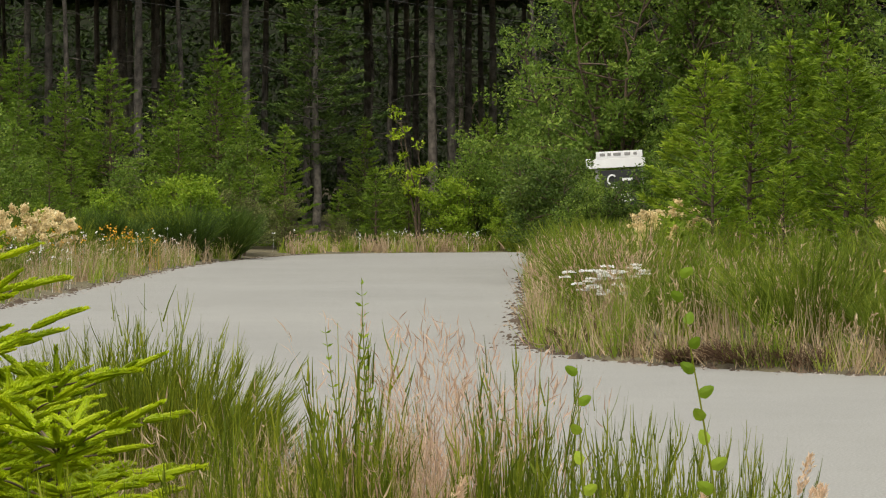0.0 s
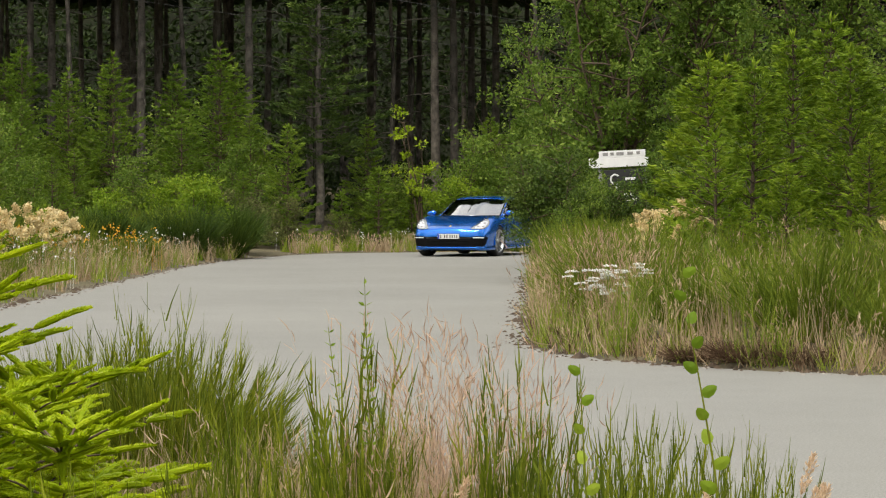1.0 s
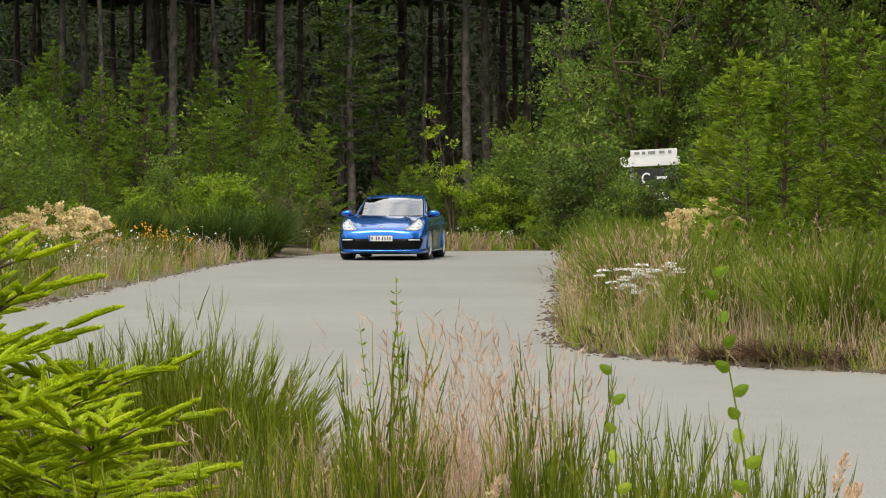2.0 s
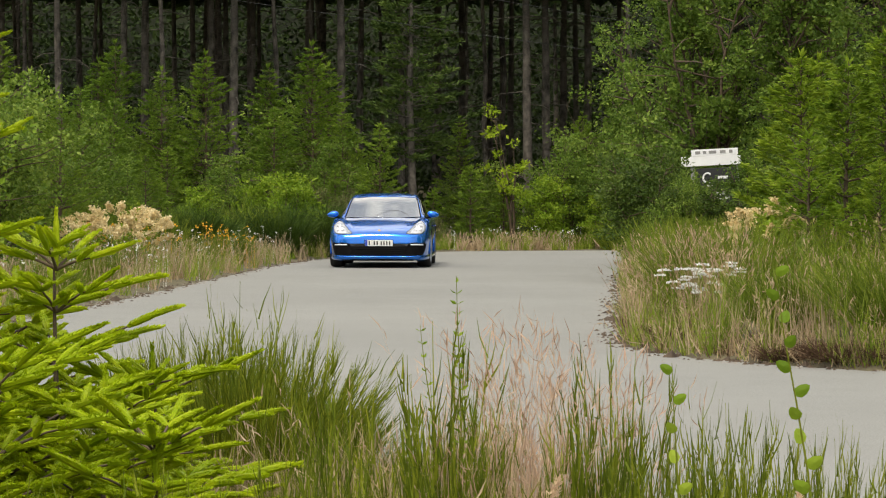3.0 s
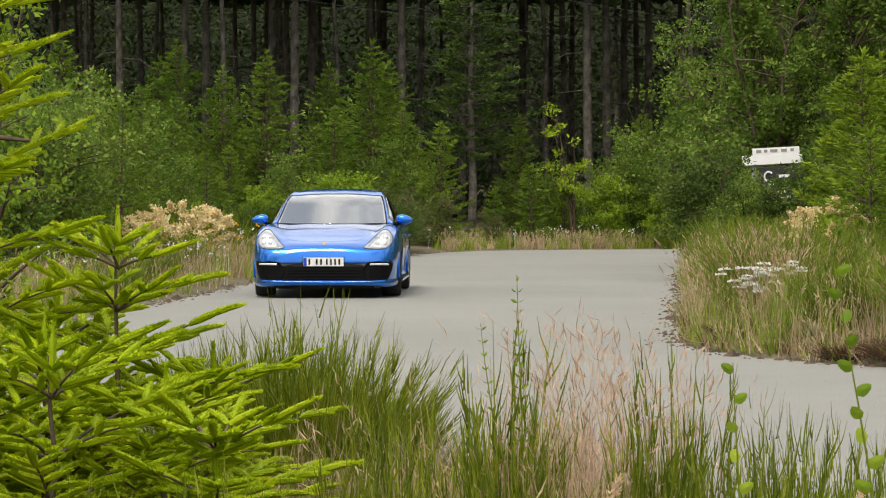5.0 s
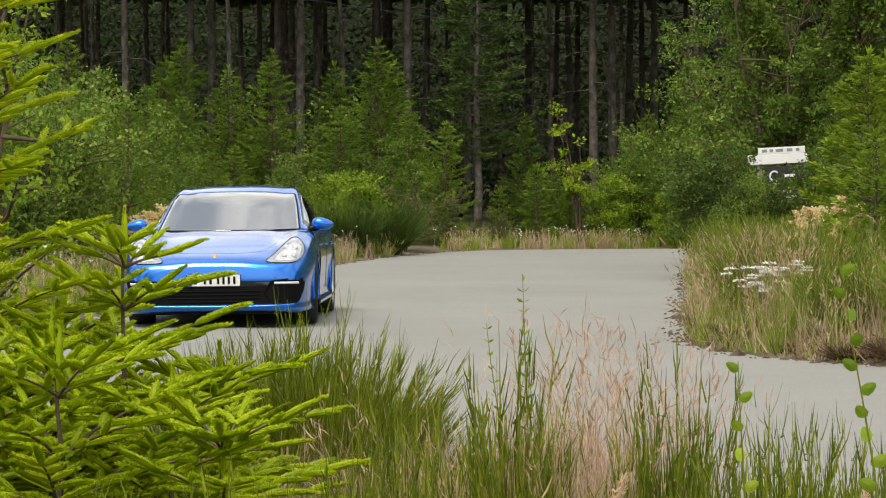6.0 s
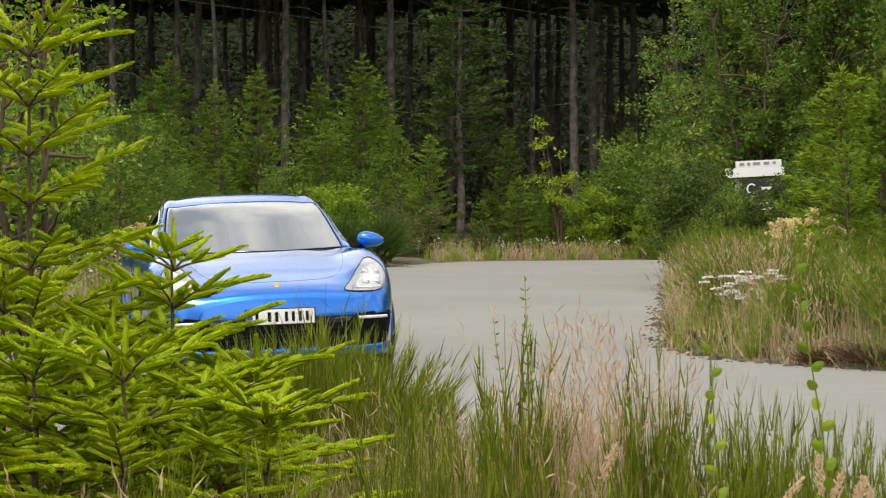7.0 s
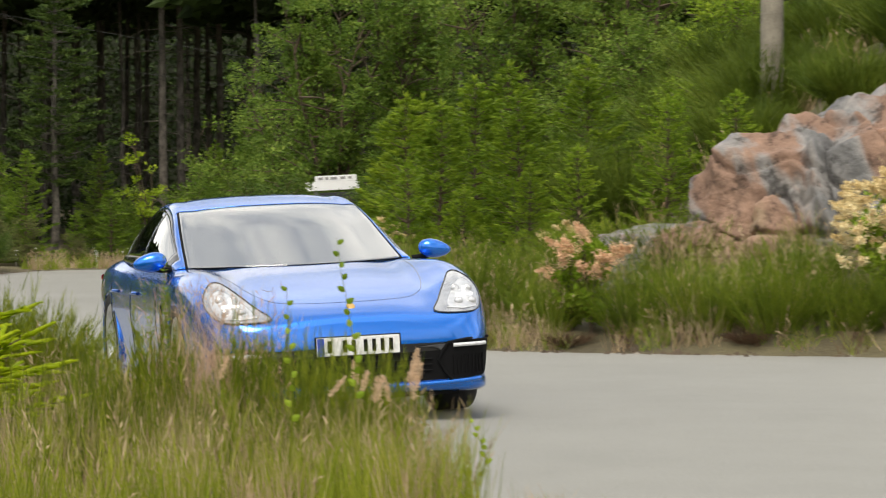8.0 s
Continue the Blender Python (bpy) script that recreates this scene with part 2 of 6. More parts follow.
def to_line(x, y, line):
    x, y = np.atleast_1d(x).astype(float), np.atleast_1d(y).astype(float)
    a, d = line[:-1], line[1:] - line[:-1]
    best = np.full(x.shape, 1e9)
    for (ax, ay), (dx, dy) in zip(a, d):
        u = np.clip(((x - ax) * dx + (y - ay) * dy) / (dx * dx + dy * dy + 1e-12), 0, 1)
        best = np.minimum(best, (x - ax - u * dx) ** 2 + (y - ay - u * dy) ** 2)
    return np.sqrt(best)


def on_road(x, y):
    x, y = np.atleast_1d(x).astype(float), np.atleast_1d(y).astype(float)
    c = np.zeros(x.shape, bool)
    nxt = np.roll(RING, -1, axis=0)
    for (ax, ay), (bx, by) in zip(RING, nxt):
        if ay != by:
            c ^= ((ay > y) != (by > y)) & (x < (bx - ax) * (y - ay) / (by - ay) + ax)
    return c


def step(v, a, b):
    u = np.clip((v - a) / (b - a), 0, 1)
    return u * u * (3 - 2 * u)


def height(x, y):
    """The lie of the land: level road, low verges, a bank that climbs to the east."""
    x, y = np.atleast_1d(x).astype(float), np.atleast_1d(y).astype(float)
    do, di = to_line(x, y, OUT_LINE[::4]), to_line(x, y, IN_LINE[::4])
    inside = on_road(x, y)
    east = di < do
    climb = 0.1 + 0.32 * step(x, 3.0, 9.0) * (1 - step(y, 34, 60))
    bank = 0.12 * step(di, 0, 0.6) + climb * np.minimum(di, 16) + 0.03 * np.maximum(di - 16, 0)
    west = 0.05 * step(do, 0, 0.7) + 0.045 * np.clip(do - 1.0, 0, 40) * step(y, 20, 34)
    z = np.where(east, bank, west)
    z += 0.05 * np.sin(x * 1.7 + y * 0.6) * np.sin(y * 1.1 - x * 0.4) * step(np.minimum(do, di), 0.3, 2)
    return np.where(inside, -0.06 * step(np.minimum(do, di), 0.0, 0.5), z)


def ground_z(x, y):
    return float(height(x, y)[0])
# ---- ground and road ----


def asphalt():
    m, nt, b = blank("worn_pale_asphalt")
    broad, mid, grain = noise_of(nt, 0.22, 5), noise_of(nt, 1.7, 4), noise_of(nt, 70, 3)
    c1 = ramp(nt, broad, [(0.3, (0.234, 0.232, 0.216)), (0.7, (0.272, 0.268, 0.248))])
    c2 = ramp(nt, mid, [(0.35, (0.955, 0.955, 0.955)), (0.6, (1.0, 1.0, 1.0))])
    c3 = ramp(nt, grain, [(0.3, (0.72, 0.72, 0.72)), (0.7, (1.12, 1.12, 1.1))])
    mul = nt.nodes.new("ShaderNodeMixRGB")
    mul.blend_type, mul.inputs[0].default_value = "MULTIPLY", 1.0
    nt.links.new(c1, mul.inputs[1])
    nt.links.new(c2, mul.inputs[2])
    mul2 = nt.nodes.new("ShaderNodeMixRGB")
    mul2.blend_type, mul2.inputs[0].default_value = "MULTIPLY", 1.0
    nt.links.new(mul.outputs[0], mul2.inputs[1])
    nt.links.new(c3, mul2.inputs[2])
    nt.links.new(mul2.outputs[0], b.inputs["Base Color"])
    b.inputs["Roughness"].default_value = 0.88
    b.inputs["Specular IOR Level"].default_value = 0.35
    bn = nt.nodes.new("ShaderNodeBump")
    bn.inputs["Strength"].default_value, bn.inputs["Distance"].default_value = 0.5, 0.01
    nt.links.new(grain, bn.inputs["Height"])
    nt.links.new(bn.outputs["Normal"], b.inputs["Normal"])
    return m


M_ASPHALT = asphalt()


def build_ground():
    xs = np.unique(np.concatenate([[-1500, -600, -250, -120, -80, -60], np.arange(-45, -8, 1.5), np.arange(-8, 14, 0.4), np.arange(14, 50, 1.5), [60, 80, 120, 250, 600, 1500]]))
    ys = np.unique(np.concatenate([[-1500, -500, -200, -90, -50, -30, -20, -14, -9], np.arange(-6, 3, 1.0), np.arange(3, 76, 0.4), np.arange(76, 130, 2.0), [140, 170, 250, 500, 1500]]))
    gx, gy = np.meshgrid(xs, ys)
    z = height(gx.ravel(), gy.ravel())
    v = np.stack([gx.ravel(), gy.ravel(), z], 1)
    nx, ny = len(xs), len(ys)
    i = (np.arange(ny - 1)[:, None] * nx + np.arange(nx - 1)[None]).reshape(-1, 1)
    f = np.concatenate([i, i + 1, i + nx + 1, i + nx], 1)
    ob = new("ground", mesh("ground", v, f, M_EARTH, True))
    tagged(ob, "earth verge and forest floor with dry litter", "ground", kind="structure")


def build_road():
    bm = bmesh.new()

    def ragged(line, s):
        out = []
        for k, (x, y) in enumerate(line):
            j = 0.07 * noise.noise(Vector((x * 2.3, y * 2.3, s))) + 0.05 * noise.noise(Vector((x * 7, y * 7, s)))
            out.append((x + j, y + j))
        return out
    ring = [bm.verts.new((x, y, 0.0)) for x, y in ragged(OUT_LINE, 1.0) + ragged(IN_LINE, 5.0)[::-1]]
    edges = [bm.edges.new((ring[i], ring[(i + 1) % len(ring)])) for i in range(len(ring))]
    bmesh.ops.triangle_fill(bm, use_beauty=True, edges=edges)
    bmesh.ops.recalc_face_normals(bm, faces=bm.faces)
    if sum(f.normal.z for f in bm.faces) < 0:
        bmesh.ops.reverse_faces(bm, faces=bm.faces)
    ex = bmesh.ops.extrude_edge_only(bm, edges=[e for e in bm.edges if e.is_boundary])
    for v in [g for g in ex["geom"] if isinstance(g, bmesh.types.BMVert)]:
        v.co.z = -0.12
    ob = new("road", bm_mesh("road", bm, M_ASPHALT))
    tagged(ob, "pale worn asphalt road curving through the woods", "road", kind="structure")


build_ground()
build_road()


def crumbs(name, label, category, counts, spread, sizes, mat):
    """Loose bits strewn along the two edges of the asphalt."""
    h = Heap()
    for line, n in zip((IN_LINE, OUT_LINE), counts):
        ok = np.where((line[:, 1] > 7) & (line[:, 1] < 68) & (line[:, 0] < 11))[0]
        pick = line[rng.choice(ok, n)] + rng.normal(size=(n, 2)) * spread
        size = rng.uniform(*sizes, n) * (1 + (rng.random(n) < 0.04) * 1.6)
        z = np.maximum(height(pick[:, 0], pick[:, 1]), np.where(on_road(pick[:, 0], pick[:, 1]), 0.0, -9))
        for (x, y), s, zz in zip(pick, size, z):
            t = rng.uniform(0.6, 1.2, (6, 1)) * s
            v = np.array([(1, 0, 0), (0, 1, 0), (-1, 0, 0), (0, -1, 0), (0.1, 0.1, 0.7), (0, 0, -0.5)]) * t + (x, y, zz)
            h.add(v, [(0, 1, 4), (1, 2, 4), (2, 3, 4), (3, 0, 4), (1, 0, 5), (2, 1, 5), (3, 2, 5), (0, 3, 5)])
    tagged(new(name, h.mesh(name, mat)), label, category, kind="stuff")


crumbs("loose_gravel", "loose gravel scattered along the asphalt edges", "gravel", (1500, 900), 0.16, (0.006, 0.022), surface("loose_stone", (0.12, 0.1, 0.08), (0.4, 0.37, 0.33), 0.9, scale=9, fine=80))
crumbs("earth_crumbs", "dark earth crumbs and litter at the asphalt edges", "earth", (2600, 900), 0.1, (0.01, 0.034), surface("dark_litter", (0.03, 0.02, 0.013), (0.12, 0.085, 0.055), 0.95, scale=6, fine=60))
# ---- plants: one function for each kind ----


def holder(name, label, category, group="", at=None):
    e = new(name)
    e.empty_display_size = 0.2
    tagged(e, label, category, group)
    if at is not None:
        e.matrix_basis = at
    return e


def stand(x, y, turn=0.0, dz=0.0):
    return pose(x, y, ground_z(x, y) + dz, 0, 0, turn)


def forest_tree(name, tall, girth, crown_from, crown_r, mat, label):
    """Tall plantation conifer: bare trunk with dead stubs, a dense crown high above."""
    t = holder(name, label, "tree", "forest trunks")
    h = Heap()
    lean = rng.normal(size=2) * 0.25
    zs = np.linspace(-0.3, tall, 9)
    pts = np.stack([lean[0] * (zs / tall) ** 2, lean[1] * (zs / tall) ** 2, zs], 1)
    pts[:, :2] += rng.normal(size=(9, 2)) * 0.025
    h.add(*tube(pts, girth * (1 - 0.75 * np.clip(zs, 0, None) / tall) * np.where(zs < 0.3, 1.25, 1), 9))
    for _ in range(26):
        z = rng.uniform(1.5, crown_from + 1)
        a = rng.uniform(0, 6.28)
        ln = rng.uniform(0.3, 1.5)
        h.add(*tube([(lean[0] * (z / tall) ** 2, lean[1] * (z / tall) ** 2, z), (math.cos(a) * ln * .6, math.sin(a) * ln * .6, z - 0.05 * ln), (math.cos(a) * ln, math.sin(a) * ln, z - 0.25 * ln)], [0.022, 0.014, 0.006], 4))
    part("trunk", h.mesh("trunk", M_BARK, True), t)
    # Crown out of view: oversized leaves packed to block light above the trunks.
    n = 1500
    z = crown_from + (tall - crown_from) * rng.random(n) ** 1.25
    r = crown_r * (1 - (z - crown_from) / (tall - crown_from) * 0.85) * np.sqrt(rng.random(n)) * rng.uniform(0.55, 1.15, n)
    a = rng.uniform(0, 6.28, n)
    c = np.stack([np.cos(a) * r, np.sin(a) * r, z - 0.2 * r], 1)
    w = np.stack([np.cos(a), np.sin(a), rng.uniform(-0.7, 0.1, n)], 1)
    h = Heap()
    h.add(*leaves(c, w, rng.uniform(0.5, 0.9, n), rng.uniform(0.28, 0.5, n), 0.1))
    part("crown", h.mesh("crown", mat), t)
    return t


def conifer(name, tall, wide, mat, label, group, bare=0.05, whorl=0.3, leaf=0.16, dens=1.0, droop=0.1, lush=1.0, girth=None, bark=None):
    """Fir with whorls of boughs; each bough carries flat sprays of short shoots."""
    t = holder(name, label, "tree", group)
    hb, hl = Heap(), Heap()
    girth = girth or 0.011 * tall + 0.012
    zs = np.linspace(-0.15, tall, 8)
    wob = rng.normal(size=(8, 2)) * 0.012 * tall / 3
    hb.add(*tube(np.column_stack([wob, zs]), girth * (1.02 - np.clip(zs, 0, None) / tall) + 0.003, 7))
    z = tall * bare + 0.05
    C, W, L = [], [], []
    while z < tall * 0.985:
        u = z / tall
        reach = wide * (1 - u) ** 0.8 * rng.uniform(0.8, 1.12) + 0.04
        nb = int(rng.integers(5, 8))
        a0 = rng.uniform(0, 6.28)
        for k in range(nb):
            a = a0 + k * 6.283 / nb + rng.normal() * 0.22
            ln = reach * rng.uniform(0.5, 1.2)
            rise = 0.45 * u - droop + rng.normal() * 0.13
            d = np.array([math.cos(a), math.sin(a), 0])
            s = np.linspace(0, 1, 5)
            pts = np.array([0, 0, z]) + np.outer(s * ln, d) + np.outer(s * ln * rise + 0.16 * ln * s ** 2, [0, 0, 1])
            hb.add(*tube(pts, (0.005 + 0.012 * ln) * (1.05 - s), 4))
            m = max(5, int(ln / leaf * 5.2 * dens))
            sp = np.sqrt(rng.uniform(0.04, 1.0, m))
            p = np.array([0, 0, z]) + np.outer(sp * ln, d) + np.outer(sp * ln * rise + 0.16 * ln * sp ** 2, [0, 0, 1])
            sd = np.array([-d[1], d[0], 0])
            sgn = np.where(rng.random(m) < 0.5, -1.0, 1.0)
            off = (1 - sp) * ln * 0.42 * rng.random(m)
            p = p + np.outer(sgn * off, sd) + rng.normal(size=(m, 3)) * 0.018 * ln
            w = d[None] * rng.uniform(0.5, 1.0, (m, 1)) + sd[None] * (sgn * rng.uniform(0.15, 0.9, m))[:, None] + np.array([0, 0, 1]) * rng.uniform(-0.05, 0.45, (m, 1))
            C.append(p), W.append(w), L.append(leaf * rng.uniform(0.6, 1.25, m))
        z += whorl * rng.uniform(0.75, 1.2) * (1.05 - 0.45 * u)
    C.append(np.array([[0, 0, tall - leaf * .6]] * 5)), W.append(rng.normal(size=(5, 3)) * 0.3 + [0, 0, 1]), L.append(np.full(5, leaf * 1.5))
    C, W, L = np.concatenate(C), np.concatenate(W), np.concatenate(L)
    hl.add(*leaves(C, W, L * 1.12, L * 0.25 * lush, 0.06))
    hl.add(*leaves(C, W + rng.normal(size=W.shape) * 0.4, L * 0.85, L * 0.22 * lush, 0.06))
    part("trunk", hb.mesh("trunk", bark or M_TWIG, True), t)
    part("crown", hl.mesh("crown", mat), t)
    return t


def broadleaf(name, tall, wide, mat, label, group, low=0.15, leaf=0.07, clumps=70, each=70, tight=0.3, stems=5, category="shrub", airy=1.0):
    """Shrub or small tree: limbs forking from the base, leaves in loose uneven clumps along them."""
    t = holder(name, label, category, group)
    hb, hl = Heap(), Heap()
    cc = []
    tips = []
    for k in range(stems):
        a = rng.uniform(0, 6.28)
        lean = rng.uniform(0.15, 0.8) * wide
        top = tall * rng.uniform(0.7, 0.98)
        s = np.linspace(0, 1, 6)
        p = np.stack([math.cos(a) * lean * s ** 1.3, math.sin(a) * lean * s ** 1.3, top * s - 0.1 * (s == 0)], 1) + rng.normal(size=(6, 3)) * 0.03 * tall * np.array([1, 1, 0.2]) * s[:, None]
        hb.add(*tube(p, (0.006 + 0.011 * tall) * (1.08 - s) / math.sqrt(stems / 3), 6))
        tips.append(p)
    for k in range(clumps):
        p = tips[int(rng.integers(stems))]
        u = rng.uniform(max(low, 0.1), 1.0)
        q = np.array([np.interp(u, np.linspace(0, 1, 6), p[:, i]) for i in range(3)])
        a = rng.uniform(0, 6.28)
        out = wide * rng.uniform(0.1, 0.85) * math.sin(math.pi * min(0.97, 0.18 + 0.75 * u)) ** 0.7
        e = q + np.array([math.cos(a) * out, math.sin(a) * out, rng.uniform(-0.04, 0.16) * tall])
        e[2] = max(low * tall + 0.03, min(e[2], tall * 1.02))
        mid = (q + e) / 2 + rng.normal(size=3) * 0.04 * wide
        hb.add(*tube([q, mid, e], [0.004 + 0.003 * tall, 0.003 + 0.0018 * tall, 0.003], 4))
        cc.append(e)
        if rng.random() < 0.6:
            cc.append(mid)
    cc = np.array(cc)
    n = len(cc) * each // 2
    idx = rng.integers(len(cc), size=n)
    rad = wide * tight * rng.uniform(0.5, 1.3, len(cc))[idx]
    off = unit(rng.normal(size=(n, 3))) * (rng.random(n) ** 0.5 * rad)[:, None] * np.array([1, 1, 0.62])
    c = cc[idx] + off
    c[:, 2] = np.maximum(c[:, 2], 0.03)
    w = off / np.maximum(rad[:, None], 1e-3) + rng.normal(size=(n, 3)) * 0.6 + [0, 0, 0.1]
    ln = leaf * rng.uniform(0.6, 1.3, n)
    hl.add(*leaves(c, w, ln, ln * 0.62 * airy, 0.12))
    part("stem", hb.mesh("stem", M_TWIG, True), t)
    part("foliage", hl.mesh("foliage", mat), t)
    return t


def broom(name, tall, wide, stalks, mat, label, group, thick=0.012, forks=3, fan=0.6, branches=6, stiff=1.0):
    """Broom: a fan of many thin green rods that fork near the top, in a few main branches."""
    t = holder(name, label, "shrub", group)
    for k in range(branches):
        h = Heap()
        n = max(2, stalks // branches)
        a = k * 6.283 / branches + rng.uniform(0, 6.283 / branches, n) + rng.normal(size=n) * 0.25
        r0 = wide * 0.25 * np.sqrt(rng.random(n))
        base = np.stack([np.cos(a) * r0, np.sin(a) * r0, np.full(n, -0.03)], 1)
        spread = wide * fan * np.sqrt(rng.random(n)) * rng.uniform(0.7, 1.1, n)
        a2 = a + rng.normal(size=n) * 0.45
        top = tall * rng.uniform(0.45, 1.0, n) * rng.uniform(0.82, 1.06) * (1 - 0.25 * (spread / (wide + 1e-6)) ** 2)
        tip = base + np.stack([np.cos(a2) * spread, np.sin(a2) * spread, top], 1)
        h.add(*blades(base, tip, thick * rng.uniform(0.7, 1.3, n), 0.035 * tall * stiff, 3))
        for _ in range(forks):
            u = rng.uniform(0.2, 0.85, n)[:, None]
            b = base + (tip - base) * u
            e = b + (tip - base) * (1 - u) * rng.uniform(0.5, 1.15, (n, 1)) + rng.normal(size=(n, 3)) * np.array([0.09, 0.09, 0.03]) * tall * stiff
            h.add(*blades(b, e, thick * 0.75, 0.02 * tall * stiff, 2))
        m = n * 5
        u = rng.uniform(0.25, 1.0, m)[:, None]
        ix = rng.integers(n, size=m)
        c = base[ix] + (tip - base)[ix] * u
        h.add(*leaves(c, unit((tip - base)[ix]) + rng.normal(size=(m, 3)) * 0.5, thick * rng.uniform(2.0, 4.5, m), thick * 0.9, 0.1))
        part("branch", h.mesh("branch", mat), t)
    return t


def twig_broom(name, tall, wide, stems, mat, label, group, thick=0.005, twigs=9, branches=5, loose=0.24):
    """Broom seen close: slender rods, each set with short twigs that rise almost along it."""
    t = holder(name, label, "shrub", group)
    for k in range(branches):
        h = Heap()
        n = max(2, stems // branches)
        a = k * 6.283 / branches + rng.uniform(0, 6.283 / branches, n)
        r = wide * np.sqrt(rng.random(n))
        base = np.stack([np.cos(a) * r * 0.4, np.sin(a) * r * 0.4, np.full(n, -0.03)], 1)
        top = tall * rng.uniform(0.5, 1.0, n) * rng.uniform(0.85, 1.03) * (1 - 0.22 * (r / wide) ** 2)
        tip = base + np.stack([np.cos(a) * r * 0.7 + rng.normal(size=n) * 0.03 * tall, np.sin(a) * r * 0.7, top], 1)
        h.add(*blades(base, tip, thick * rng.uniform(0.8, 1.4, n), 0.012 * tall, 3))
        m = n * twigs
        ix = rng.integers(n, size=m)
        u = rng.uniform(0.2, 0.97, m)[:, None]
        b = base[ix] + (tip - base)[ix] * u
        w = unit((tip - base)[ix]) + rng.normal(size=(m, 3)) * np.array([loose, loose, 0.08])
        h.add(*blades(b, b + unit(w) * tall * rng.uniform(0.07, 0.24, (m, 1)) * (1.2 - 0.6 * u), thick * rng.uniform(0.5, 0.95, m), 0.008 * tall, 2))
        q = m if loose > 0.2 else m // 5
        ix = rng.integers(m, size=q)
        h.add(*leaves(b[ix] + rng.normal(size=(q, 3)) * 0.012, w[ix] + rng.normal(size=(q, 3)) * 0.5, thick * rng.uniform(1.4, 2.6, q), thick * 0.5, 0.1))
        part("branch", h.mesh("branch", mat), t)
    return t


def grass_patch(name, spots, low, high, n, mats, label, thick=0.006, heads=0.3, head_mat=None, lean=0.25, group="", category="grass", bow=0.045):
    """Loose tufts of grass over given (x, y, radius) spots, with seed heads on some stalks."""
    spots = np.asarray(spots, float)
    wts = spots[:, 2] ** 1.5
    out = []
    for mi, (mat, share) in enumerate(mats):
        k = int(n * share)
        tufts = max(6, k // 22)
        si = rng.choice(len(spots), tufts, p=wts / wts.sum())
        ang, rr = rng.uniform(0, 6.28, tufts), np.sqrt(rng.random(tufts))
        tc = spots[si, :2] + np.stack([np.cos(ang), np.sin(ang)], 1) * (rr * spots[si, 2])[:, None]
        ti = rng.integers(tufts, size=k)
        hmul = rng.uniform(0.6, 1.1, tufts)[ti]
        xy = tc[ti] + rng.normal(size=(k, 2)) * 0.055
        keep = ~on_road(xy[:, 0], xy[:, 1])
        xy, hmul = xy[keep], hmul[keep]
        k = len(xy)
        base = np.column_stack([xy, height(xy[:, 0], xy[:, 1]) - 0.02])
        ht = rng.uniform(low, high, k) * hmul
        tip = base + np.column_stack([rng.normal(size=(k, 2)) * lean * ht[:, None], ht])
        h = Heap()
        h.add(*blades(base, tip, thick * rng.uniform(0.6, 1.4, k), bow * high, 3))
        out.append(tagged(new(name, h.mesh(name, mat)), label, category, group, "stuff"))
        if heads and head_mat is not None:
            sel = rng.random(k) < heads
            tp, dr = tip[sel], unit(tip[sel] - base[sel])
            hh = Heap()
            for s in (0, 1, 2):
                o = rng.normal(size=tp.shape) * 0.006
                hh.add(*leaves(tp - dr * 0.03 * s + o, dr + rng.normal(size=tp.shape) * 0.35, rng.uniform(0.04, 0.09, len(tp)), thick * 1.7, 0.1))
            out.append(tagged(new("seed_heads", hh.mesh("seed_heads", head_mat)), "pale drying seed heads above the " + category, category, group, "stuff"))
    return out


def blossom_bush(name, tall, wide, plumes, mat, label, group, fleck=0.03, plume=0.22, per=130):
    """Shrub with drooping plumes of tiny blossoms over green leaves."""
    t = broadleaf(name, tall * 0.9, wide * 0.85, M_LEAF_BRIGHT, label, group, 0.1, 0.07, 26, 46, 0.3, 5)
    h = Heap()
    for _ in range(plumes):
        a, u = rng.uniform(0, 6.28), rng.random()
        r = wide * (0.15 + 0.75 * math.sqrt(rng.random()))
        top = np.array([math.cos(a) * r, math.sin(a) * r, tall * (1.0 - 0.42 * (r / wide) ** 2 - 0.3 * u * u)])
        way = unit(np.array([math.cos(a) * 0.6, math.sin(a) * 0.6, rng.uniform(-0.1, 0.55)]))
        s = rng.random(per)
        rad = plume * 0.42 * (1 - s) ** 0.7
        c = top + np.outer(s * plume, way) + unit(rng.normal(size=(per, 3))) * (rad * np.sqrt(rng.random(per)))[:, None]
        h.add(*leaves(c, rng.normal(size=(per, 3)), fleck * rng.uniform(0.6, 1.4, per), fleck * 0.8, 0.2))
    part("blossoms", h.mesh("blossoms", mat), t, "drooping plumes of small pale blossoms")
    return t
# ---- the forest behind the bend ----


